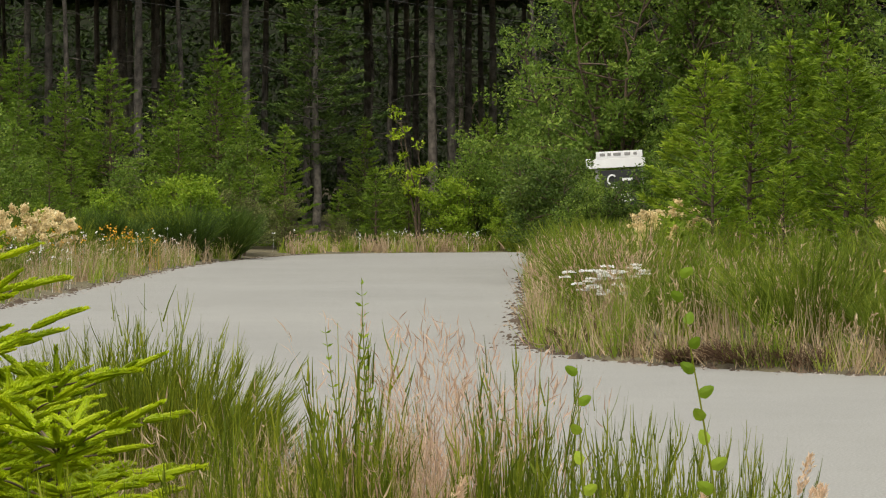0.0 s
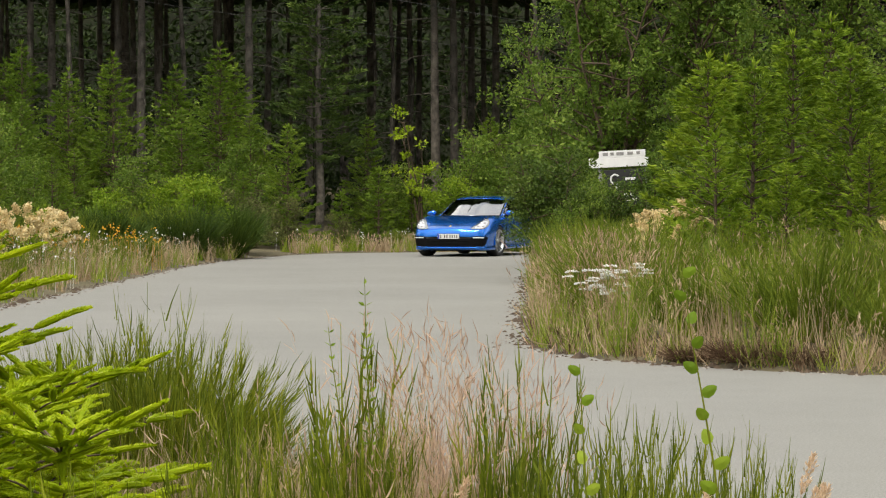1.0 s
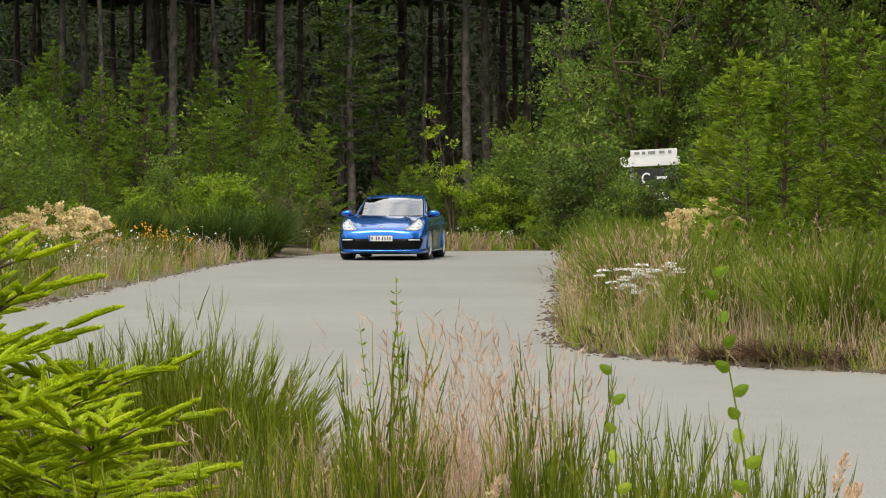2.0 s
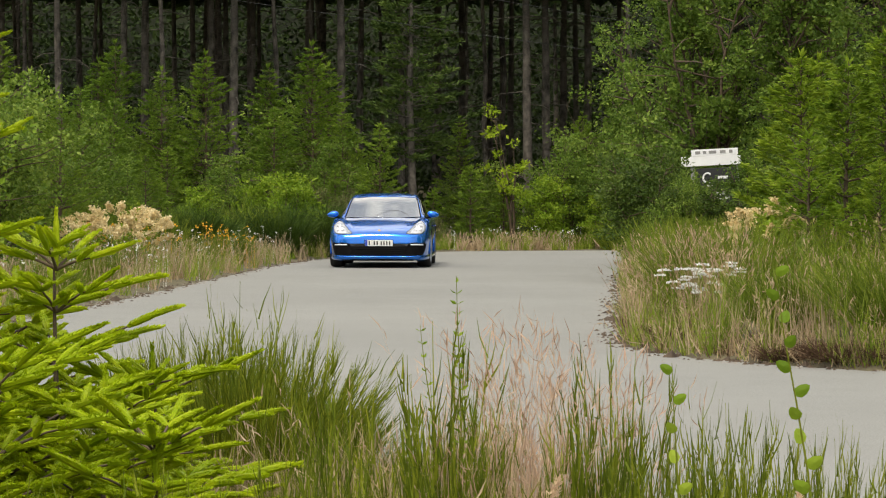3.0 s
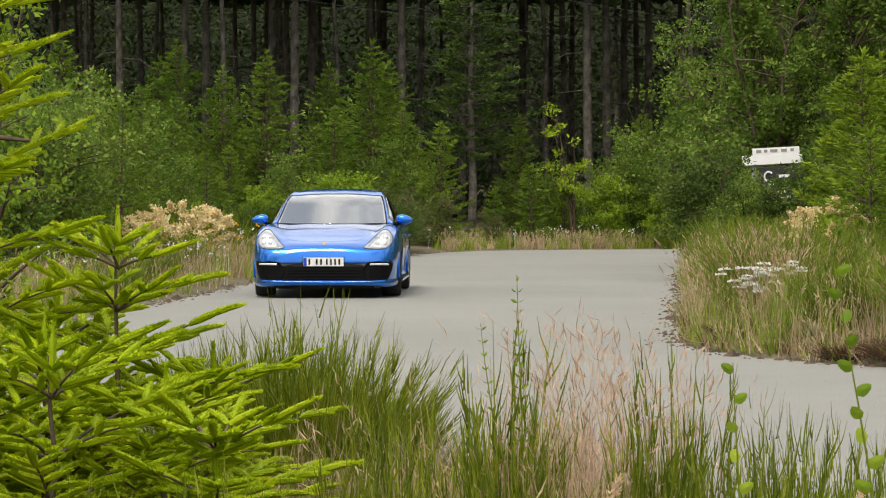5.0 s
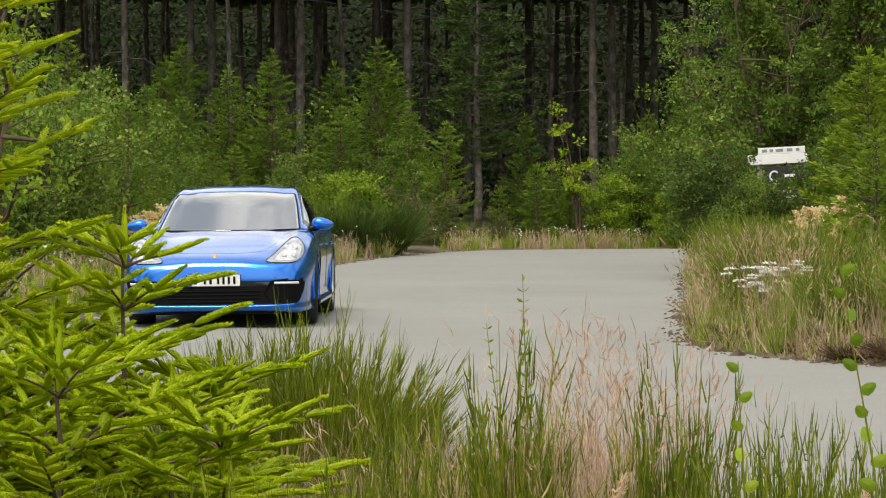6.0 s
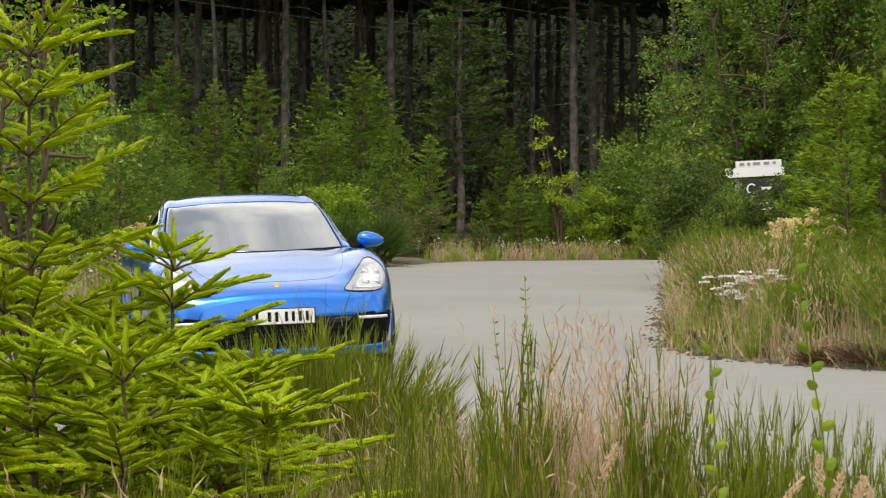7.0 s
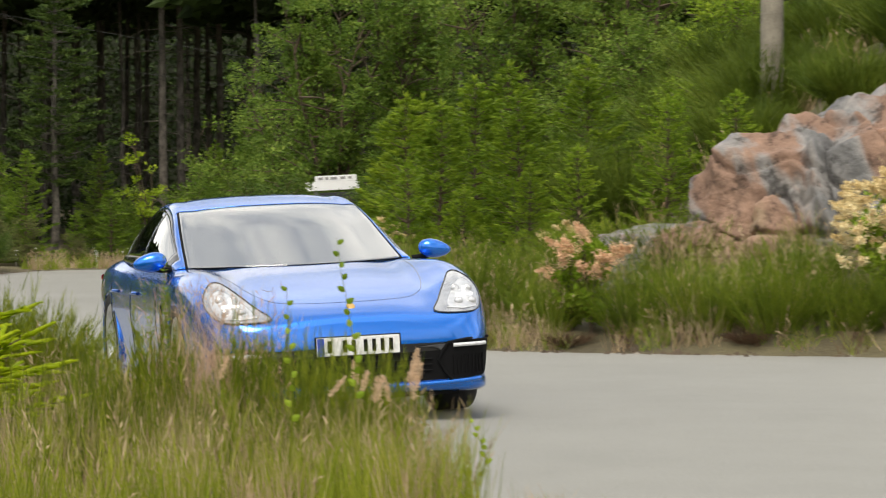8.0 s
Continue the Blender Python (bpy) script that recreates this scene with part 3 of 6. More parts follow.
def build_forest():
    kinds = [
        forest_tree("forest_conifer", 13.5, 0.13, 8.3, 3.0, M_FIR_SHADE, "tall slender conifer with a bare grey trunk"),
        forest_tree("forest_conifer", 14, 0.155, 8.6, 3.3, M_FIR_SHADE, "tall conifer with a rough lichened trunk"),
        forest_tree("forest_conifer", 12.5, 0.095, 8.0, 2.7, M_FIR_SHADE, "thin forest conifer with dead lower twigs"),
    ]
    front = [(-11.9, 80), (-11.5, 81.4), (-10.4, 78), (-9.6, 82), (-8.6, 79), (-8.8, 86), (-7.5, 80), (-6.8, 84), (-7.0, 90), (-5.6, 80), (-5.6, 88), (-4.2, 86), (-1.6, 85), (-1.1, 90), (-0.3, 82), (0.27, 84), (0.8, 92), (1.3, 95), (1.6, 88), (2.6, 78), (3.7, 85),
             (-13.6, 79), (-15.2, 82), (-16.8, 80), (-18.5, 84), (-21, 81), (5.2, 83), (7, 86), (9, 82), (11.5, 85), (14, 83), (17, 86), (20, 82), (24, 85)]
    spots = list(front)
    for _ in range(500):
        if len(spots) > 150:
            break
        p = (rng.uniform(-34, 40), rng.uniform(82, 118))
        if all((p[0] - q[0]) ** 2 + (p[1] - q[1]) ** 2 > 2.6 for q in spots):
            spots.append(p)
    for k, (x, y) in enumerate(spots):
        m = stand(x, y, rng.uniform(0, 360))
        src = kinds[int(rng.integers(3))]
        if k < 3:
            kinds[k].matrix_basis = m
        else:
            copy_thing(src, m)


def far_woods():
    """Depth of the forest: thickets of foliage in a shade-dark colour that close the view between the trunks."""
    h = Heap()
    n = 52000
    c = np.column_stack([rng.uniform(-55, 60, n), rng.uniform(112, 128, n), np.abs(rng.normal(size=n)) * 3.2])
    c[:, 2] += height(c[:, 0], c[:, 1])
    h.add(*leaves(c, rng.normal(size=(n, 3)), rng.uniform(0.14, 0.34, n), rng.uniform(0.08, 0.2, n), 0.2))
    tagged(new("far_woods", h.mesh("far_woods", M_FIR_SHADE)), "undergrowth deep in the forest, coloured shade-dark", "woods", kind="stuff")
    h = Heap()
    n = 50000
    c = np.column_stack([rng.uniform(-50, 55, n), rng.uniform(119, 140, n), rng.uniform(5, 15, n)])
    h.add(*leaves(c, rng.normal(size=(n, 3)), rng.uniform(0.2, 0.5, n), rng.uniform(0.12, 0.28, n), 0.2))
    tagged(new("far_canopy", h.mesh("far_canopy", M_FIR_SHADE)), "closed canopy of the forest beyond, coloured shade-dark", "woods", kind="stuff")
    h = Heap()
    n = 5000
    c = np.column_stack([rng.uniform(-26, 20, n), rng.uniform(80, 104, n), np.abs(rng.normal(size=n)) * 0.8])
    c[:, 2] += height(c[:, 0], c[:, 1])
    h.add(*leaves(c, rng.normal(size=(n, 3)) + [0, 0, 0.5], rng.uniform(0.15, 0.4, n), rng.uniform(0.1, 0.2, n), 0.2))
    tagged(new("undergrowth", h.mesh("undergrowth", M_FIR_SHADE)), "sparse undergrowth between forest trunks, coloured shade-dark", "undergrowth", kind="stuff")


def backdrop():
    # Near-black colour holds the forest shade; unseen sides and rear hide low sky.
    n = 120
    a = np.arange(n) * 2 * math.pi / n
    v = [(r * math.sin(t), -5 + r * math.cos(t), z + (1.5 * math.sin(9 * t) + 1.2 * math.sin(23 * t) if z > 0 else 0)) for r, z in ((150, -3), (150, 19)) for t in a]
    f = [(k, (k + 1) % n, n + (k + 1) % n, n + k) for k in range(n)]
    m = surface("shade_dark_woods", (0.004, 0.007, 0.003), (0.03, 0.036, 0.015), 1.0, scale=0.35, fine=1.6)
    tagged(new("backdrop", mesh("backdrop", v, f, m)), "distant wood ring closing the view, coloured shade-dark", "backdrop", kind="structure")


build_forest()
far_woods()
backdrop()


def scatter(src, spots):
    """The first spot takes the source itself, the rest take copies; (x, y, turn, scale)."""
    for k, (x, y, turn, s) in enumerate(spots):
        m = stand(x, y, turn) @ Matrix.Diagonal((s, s, s, 1))
        if k == 0:
            src.matrix_basis = m
        else:
            ob = copy_thing(src, stand(x, y, turn))
            ob.scale = (s, s, s)


# old fir with a bare lower trunk, at the wood's edge
old_fir = conifer("old_fir", 9.6, 2.15, M_FIR_OLD, "old dark fir with a bare lower trunk at the forest edge", "forest edge firs", 0.24, 0.33, 0.17, 1.7, 0.2, 1.3, 0.12, M_BARK)
scatter(old_fir, [(-3.37, 74.2, 30, 1.0), (4.6, 77, 200, 0.75), (9.5, 76, 80, 0.75), (14.5, 74, 140, 0.75)])
# young firs in front of the wood
sap_a = conifer("young_fir", 4.6, 1.45, M_FIR_MID, "young green fir in the thicket by the bend", "young firs", 0.02, 0.24, 0.12, 1.35, 0.08)
scatter(sap_a, [(-8.7, 73, 0, 1.05), (-6.0, 74, 70, 1.12), (-10.7, 70.5, 140, 0.78), (-13.3, 70, 200, 0.8), (-5.1, 73.2, 250, 0.75), (-16, 72, 20, 0.95), (-12, 76, 110, 1.0), (1.2, 75.5, 300, 0.75), (-7.3, 75.5, 40, 1.0), (-9.9, 73.5, 190, 0.95), (-14.6, 75.5, 130, 1.1), (-11.3, 74.5, 330, 1.1), (-5.7, 76.2, 210, 1.0), (-2.2, 78, 60, 0.7)])
sap_b = conifer("young_fir", 3.2, 1.25, M_FIR_MID, "bushy young fir in front of the forest", "young firs", 0.02, 0.22, 0.115, 1.35, 0.04)
scatter(sap_b, [(-10.2, 66.5, 0, 0.9), (-6.7, 71, 50, 1.05), (-8.9, 67, 120, 0.72), (-4.0, 70.8, 10, 0.95), (-12.6, 66, 210, 0.9), (-14.5, 67, 90, 0.95), (-5.1, 70.4, 300, 0.6), (-17, 68, 0, 1.0)])
sap_c = conifer("fir_sapling", 1.9, 0.66, M_FIR_MID, "small pointed fir sapling beside the road bend", "fir saplings", 0.02, 0.2, 0.14, 1.2, -0.1)
scatter(sap_c, [(-1.75, 72.6, 0, 1.05), (-2.7, 72.2, 70, 0.75), (-4.1, 71.6, 140, 0.65), (-0.9, 73.4, 210, 0.8), (-8.2, 60, 30, 0.8), (0.3, 73, 100, 0.6)])
# leafy shrubs of the thicket
shrub_a = broadleaf("leafy_shrub", 2.6, 1.25, M_LEAF, "green leafy shrub in the roadside thicket", "thicket shrubs", 0.03, 0.075, 80, 120, 0.3, 6)
scatter(shrub_a, [(-5.3, 72, 0, 0.95), (-7.6, 69.5, 60, 0.8), (0.9, 73.4, 130, 1.05), (2.2, 72.8, 200, 1.1), (-9.6, 65, 80, 0.75), (-11.8, 68.5, 300, 0.9), (3.6, 73.8, 10, 1.1), (-15.3, 69, 40, 1.1), (5.3, 74.5, 90, 1.1), (-0.1, 74.5, 240, 0.7), (-2.0, 75.0, 20, 0.6), (-6.9, 75.5, 70, 1.3), (-10, 75, 170, 1.25), (-5.2, 76, 310, 1.0), (-1.1, 75.8, 100, 0.75), (1.9, 75.5, 190, 1.5), (3.1, 76, 80, 1.7), (-11.6, 73, 260, 1.2), (-13.5, 73.5, 150, 1.2)])
bright = broadleaf("bright_shrub", 1.9, 0.8, M_LEAF_BRIGHT, "bright yellow-green leafy shrub near the bend", "thicket shrubs", 0.03, 0.085, 60, 80, 0.28, 5)
scatter(bright, [(-5.5, 62, 0, 0.95), (0.25, 72.3, 90, 0.95), (-7.0, 58, 160, 0.75), (1.5, 72.2, 30, 0.7), (-6.4, 66, 250, 0.9)])
maple = broadleaf("yellow_maple", 3.5, 0.8, M_LEAF_YELLOW, "thin young maple with yellow-green leaves", "thicket shrubs", 0.3, 0.12, 22, 34, 0.22, 3)
scatter(maple, [(-0.65, 73.2, 0, 1.0)])
grey = broadleaf("dry_shrub", 1.5, 0.85, M_LEAF_GREY, "grey-green shrub with drying twigs", "thicket shrubs", 0.03, 0.06, 60, 70, 0.28, 7)
scatter(grey, [(-4.6, 64.8, 0, 1.0), (-4.1, 70, 100, 0.85), (-2.7, 71.8, 0, 0.6)])
# left thicket seen when the view swings west
shrub_w = broadleaf("leafy_shrub", 3.4, 1.5, M_LEAF, "tall leafy shrub, on the west verge and as unseen filler", "west thicket", 0.05, 0.085, 110, 90, 0.28, 6)
scatter(shrub_w, [(-8.6, 44, 0, 1.0), (-10.3, 47, 90, 1.05), (-12, 52, 200, 1.1), (-9.6, 55, 300, 0.9), (-12.2, 58, 10, 1.1), (-7.9, 38, 140, 0.85), (-9.4, 34, 20, 1.0)])
sap_w = conifer("young_fir", 3.8, 1.45, M_FIR_MID, "young fir on the west verge of the road", "west thicket", 0.02, 0.23, 0.11, 1.4, 0.03)
scatter(sap_w, [(-8.4, 49, 0, 0.75), (-9.7, 59, 80, 0.9), (-11.2, 62.5, 170, 1.0), (-7.6, 54, 230, 0.55), (-13.8, 61, 60, 1.1), (-11.2, 41, 10, 1.0), (-8.7, 30, 100, 0.9)])

# dark broom mounds on the outside of the bend
broom_dark = broom("broom_bush", 1.35, 1.15, 640, M_BROOM_DARK, "dense dark green broom bush at the road edge", "broom bushes", 0.02, 3, 0.8)
scatter(broom_dark, [(-4.9, 62.5, 0, 0.95), (-5.6, 60, 90, 1.0), (-5.0, 66.3, 10, 0.8), (-6.8, 56.5, 200, 0.9), (1.9, 43.6, 50, 0.62), (2.1, 45.0, 150, 0.6)])
broom_mid = twig_broom("broom_bush", 1.3, 1.0, 280, M_BROOM, "upright green broom bush", "broom bushes", 0.017, 10, 5, 0.3)
scatter(broom_mid, [(-6.3, 60.5, 0, 1.0), (-7.4, 53.5, 60, 0.9), (-6.6, 63, 120, 1.0), (2.0, 71.6, 0, 0.7), (3.0, 72.0, 90, 0.8), (-1.2, 71.9, 140, 0.45), (4.4, 73, 20, 0.9), (-8.5, 52, 200, 1.05), (-6.4, 44, 30, 0.5), (-6.1, 49.5, 80, 0.55), (-5.95, 53.5, 160, 0.6), (-6.3, 39, 210, 0.5), (-6.15, 35.5, 10, 0.45), (-0.3, 71.5, 60, 0.36), (0.9, 71.9, 190, 0.4), (-2.2, 71.0, 250, 0.34), (2.9, 72.6, 300, 0.42)])

# ---- inside of the bend: alders, firs and broom on the bank ----
alder = broadleaf("alder_tree", 6.4, 1.9, M_LEAF, "multi-stemmed alder with fresh green leaves", "alder trees", 0.1, 0.09, 190, 130, 0.16, 7, "tree")
scatter(alder, [(3.1, 51, 0, 0.95), (4.75, 50.5, 110, 1.0), (6.3, 47, 220, 0.95), (8.3, 45.5, 40, 0.95), (10.5, 46.5, 160, 1.0), (5.3, 55, 280, 1.1), (9.5, 55, 80, 1.15), (13.5, 48, 10, 1.0), (16.5, 47, 90, 1.0), (13, 58, 120, 1.2), (2.6, 56, 200, 0.8)])
corner = broadleaf("corner_shrub", 1.75, 0.85, M_LEAF_DEEP, "dense dark leafy bush hanging over the road corner", "bank shrubs", 0.02, 0.055, 130, 110, 0.24, 7)
scatter(corner, [(1.72, 43.8, 0, 1.08), (1.95, 45.8, 120, 1.0), (2.35, 42.6, 240, 0.75)])
bank_shrub = broadleaf("bank_shrub", 2.3, 1.0, M_LEAF, "dark leafy shrub leaning over the road corner", "bank shrubs", 0.02, 0.06, 110, 100, 0.26, 6)
scatter(bank_shrub, [(2.05, 46.5, 0, 0.72), (2.2, 42.5, 70, 0.6), (2.35, 44.5, 140, 0.7), (4.5, 42, 30, 0.95), (3.8, 48.3, 80, 0.82), (3.0, 47.2, 200, 0.4), (3.6, 46.6, 20, 0.42), (5.6, 40, 300, 1.0), (7.5, 38, 90, 1.0), (10.5, 39, 190, 1.1), (12.5, 36, 20, 1.0), (3.6, 36, 250, 0.75), (6.0, 33, 240, 0.7)])
fir_bank = conifer("bank_fir", 2.8, 1.05, M_FIR_BANK, "young fir growing on the grassy bank", "bank firs", 0.02, 0.19, 0.1, 2.1, -0.02)
scatter(fir_bank, [(3.18, 34, 0, 0.98), (3.3, 30, 60, 0.86), (3.9, 31.5, 140, 0.95), (4.05, 28, 220, 0.8), (3.75, 37.5, 300, 1.0), (4.6, 33.5, 30, 1.0), (5.2, 30, 100, 0.85), (3.2, 26.3, 170, 0.45), (3.9, 25.8, 20, 0.5)])
fir_bank_b = conifer("bank_fir", 2.2, 0.8, M_LEAF_BRIGHT, "bright new-green fir on the grassy bank", "bank firs", 0.02, 0.2, 0.11, 1.2, -0.15)
scatter(fir_bank_b, [(2.75, 28.5, 0, 0.75), (4.6, 26.8, 120, 0.65), (5.4, 25.3, 240, 0.7), (6.0, 24.4, 60, 0.6)])

broom_bank = twig_broom("broom_bush", 1.0, 0.8, 330, M_BROOM, "green broom bush on the bank above the asphalt", "bank broom", 0.0095, 10, 5, 0.3)
spots = [(2.1, 23.0), (2.85, 22.0), (1.5, 27.2), (1.7, 30.8), (1.85, 35), (2.65, 26.2), (3.6, 24.6), (1.7, 25.6), (4.3, 23.4), (5.0, 22.9), (3.2, 23.0), (2.0, 33), (2.4, 35.5), (1.75, 38), (2.1, 40.5)]
scatter(broom_bank, [(x, y, 47 * k % 360, 0.75 + 0.4 * ((k * 37) % 10) / 10) for k, (x, y) in enumerate(spots)])
broom_edge = twig_broom("broom_bush", 0.95, 0.75, 330, M_BROOM, "dense broom lining the asphalt edge", "bank broom", 0.0095, 10, 5, 0.3)
spots = [(3.5, 21.7), (4.2, 21.2), (4.9, 20.9), (5.5, 20.6), (6.2, 20.3), (6.8, 20.1), (7.4, 19.8), (8.1, 19.5), (8.8, 19.2), (9.5, 18.9), (10.3, 18.7), (4.6, 21.9), (5.9, 21.5), (7.1, 21.0), (8.4, 20.6)]
scatter(broom_edge, [(x, y - 0.5, 71 * k % 360, 0.66 + 0.3 * ((k * 53) % 10) / 10) for k, (x, y) in enumerate(spots)])
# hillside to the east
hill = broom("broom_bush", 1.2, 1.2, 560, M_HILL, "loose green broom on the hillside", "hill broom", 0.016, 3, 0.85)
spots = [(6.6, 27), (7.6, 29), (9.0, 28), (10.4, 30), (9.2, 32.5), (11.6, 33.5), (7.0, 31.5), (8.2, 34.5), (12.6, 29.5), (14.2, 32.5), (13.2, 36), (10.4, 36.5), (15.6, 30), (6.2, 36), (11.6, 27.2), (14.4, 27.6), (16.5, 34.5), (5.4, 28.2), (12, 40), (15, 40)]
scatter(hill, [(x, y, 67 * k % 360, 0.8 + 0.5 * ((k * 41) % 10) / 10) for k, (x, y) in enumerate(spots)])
hill_shrub = broadleaf("leafy_shrub", 1.9, 1.1, M_LEAF_BRIGHT, "fresh green shrub on the hillside", "hill shrubs", 0.02, 0.065, 70, 80, 0.27, 6)
scatter(hill_shrub, [(8.6, 36.5, 0, 1.0), (11.4, 35.5, 60, 1.1), (13.5, 34.2, 120, 1.0), (6.4, 29.3, 190, 0.75)])

# blossom shrubs
blossom = blossom_bush("blossom_shrub", 1.2, 0.85, 58, M_CREAM, "shrub with drooping cream blossom plumes", "blossom shrubs", 0.042, 0.24)
scatter(blossom, [(-6.75, 45, 0, 0.95), (-7.6, 46.5, 120, 0.75)])
blossom_b = blossom_bush("blossom_shrub", 1.2, 0.46, 36, M_CREAM, "shrub with cream blossom plumes on the bank", "blossom shrubs", 0.03, 0.17)
scatter(blossom_b, [(2.38, 29, 0, 0.9), (6.45, 20.0, 90, 1.02), (6.95, 19.9, 180, 0.98), (6.75, 20.4, 20, 1.1), (4.25, 25.6, 200, 0.6)])
blossom_c = blossom_bush("blossom_shrub", 1.12, 0.24, 14, M_PEACH, "tall shrub with fading peach blossom plumes", "blossom shrubs", 0.03, 0.2)
scatter(blossom_c, [(3.86, 20.9, 0, 1.0), (3.7, 21.1, 60, 0.85)])


def line_spots(line, off, gap, rad, y0, y1, x1=12.0):
    """Spots that follow an edge of the road at a distance outside it."""
    out = []
    n = np.gradient(line, axis=0)
    n = unit(np.stack([n[:, 1], -n[:, 0]], 1))
    last = None
    for p, q in zip(line, n):
        for s in (1, -1):
            c = p + q * off * s
            if y0 < c[1] < y1 and c[0] < x1 and not on_road(*c)[0] and to_line(c[0], c[1], line)[0] > off * 0.7:
                if last is None or np.linalg.norm(c - last) > gap:
                    out.append((c[0], c[1], rad))
                    last = c
    return out


far_edge = [(x, y, 0.45) for x, y in zip(np.linspace(-3.6, 7, 22), np.interp(np.linspace(-3.6, 7, 22), [-3.6, -2.6, 1.7, 7], [68.3, 70.1, 72.1, 74.2]))]
grass_patch("verge_grass", far_edge, 0.16, 0.5, 5200, [(M_DRY, 0.42), (M_GRASS, 0.58)], "dry and green grass strip along the far road edge", 0.016, 0.2, M_DRY, 0.2)
west_edge = line_spots(OUT_LINE, 0.6, 0.8, 0.6, 29, 63, -3) + line_spots(OUT_LINE, 1.6, 0.9, 0.8, 30, 62, -3)
grass_patch("verge_grass", west_edge, 0.16, 0.56, 12000, [(M_DRY, 0.5), (M_GRASS, 0.5)], "dry golden grass on the west verge", 0.009, 0.16, M_DRY, 0.25)
bank_edge = line_spots(IN_LINE, 0.16, 0.22, 0.26, 15, 47, 12) + line_spots(IN_LINE, 0.45, 0.35, 0.4, 18, 47, 11) + line_spots(IN_LINE, 1.2, 0.4, 0.6, 20, 46, 11) + line_spots(IN_LINE, 2.0, 0.5, 0.8, 21, 42, 9)
grass_patch("bank_grass", bank_edge, 0.2, 0.74, 15500, [(M_DRY, 0.45), (M_GRASS, 0.55)], "tall drying grass on the bank beside the road", 0.0068, 0.3, M_DRY, 0.2)
tip_grass = [(1.35, 26.2, 0.35), (1.3, 27.5, 0.35), (1.5, 29.5, 0.4), (1.6, 25.0, 0.4), (1.55, 32, 0.4)]
grass_patch("bank_grass", tip_grass, 0.35, 0.8, 1500, [(M_PINK, 0.45), (M_DRY, 0.55)], "pinkish seeding grass at the bank's tip", 0.006, 0.7, M_PINK, 0.22)
hill_spots = [(x + 0.4 * (y % 2), y, 0.9) for x in np.arange(5.5, 17, 1.2) for y in np.arange(22.5, 38, 1.3)]
grass_patch("hill_grass", hill_spots, 0.3, 0.75, 9000, [(M_GRASS, 0.75), (M_DRY, 0.25)], "rough green grass covering the hillside", 0.013, 0.1, M_DRY, 0.3)
dead = broom("dead_broom", 0.24, 0.5, 260, M_DEAD, "low brown dead broom at the foot of the bank", "bank broom", 0.007, 3, 0.95, 4)
scatter(dead, [(2.35, 21.6, 0, 1.0), (2.75, 21.25, 90, 0.8), (1.95, 22.0, 200, 0.7), (3.6, 20.7, 40, 0.7), (1.15, 24.3, 130, 0.6), (5.2, 20.0, 20, 0.6), (7.7, 18.9, 70, 0.6)])
more_hill = [(7.6, 25.8), (8.6, 26.4), (9.4, 25.2), (10.6, 26.0), (9.9, 27.8), (8.0, 30.8), (11.0, 31.2), (12.8, 31.8), (9.4, 30.2), (12.4, 26.6), (13.6, 29.4), (7.2, 28.4), (10.2, 33.4), (8.8, 33.2), (11.8, 29.2)]
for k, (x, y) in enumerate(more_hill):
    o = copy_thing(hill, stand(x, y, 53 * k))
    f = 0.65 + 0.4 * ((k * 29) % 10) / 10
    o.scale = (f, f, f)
foot = line_spots(IN_LINE, 0.1, 0.14, 0.16, 12, 30, 13) + line_spots(IN_LINE, 0.32, 0.18, 0.2, 12, 30, 13)
grass_patch("foot_grass", foot, 0.1, 0.34, 6500, [(M_GRASS, 0.35), (M_DRY, 0.4), (M_DEAD, 0.25)], "short grass creeping to the asphalt edge", 0.007, 0.1, M_DRY, 0.4)
# Unseen filler shrubs round the sides and rear, added to block low sky.
for k, (x, y) in enumerate([(19, 44), (23, 40), (24, 34), (26, 28), (22, 50), (28, 22), (-14, 36), (-16, 29), (-15, 22), (-17, 42), (-13, 16), (-16, 8), (-12, -14), (-4, -20), (5, -18), (14, -22)]):
    o = copy_thing(shrub_w, stand(x, y, 61 * k))
    o.scale = (1.7, 1.7, 1.8)
# ---- rock, pole, wires and sign ----


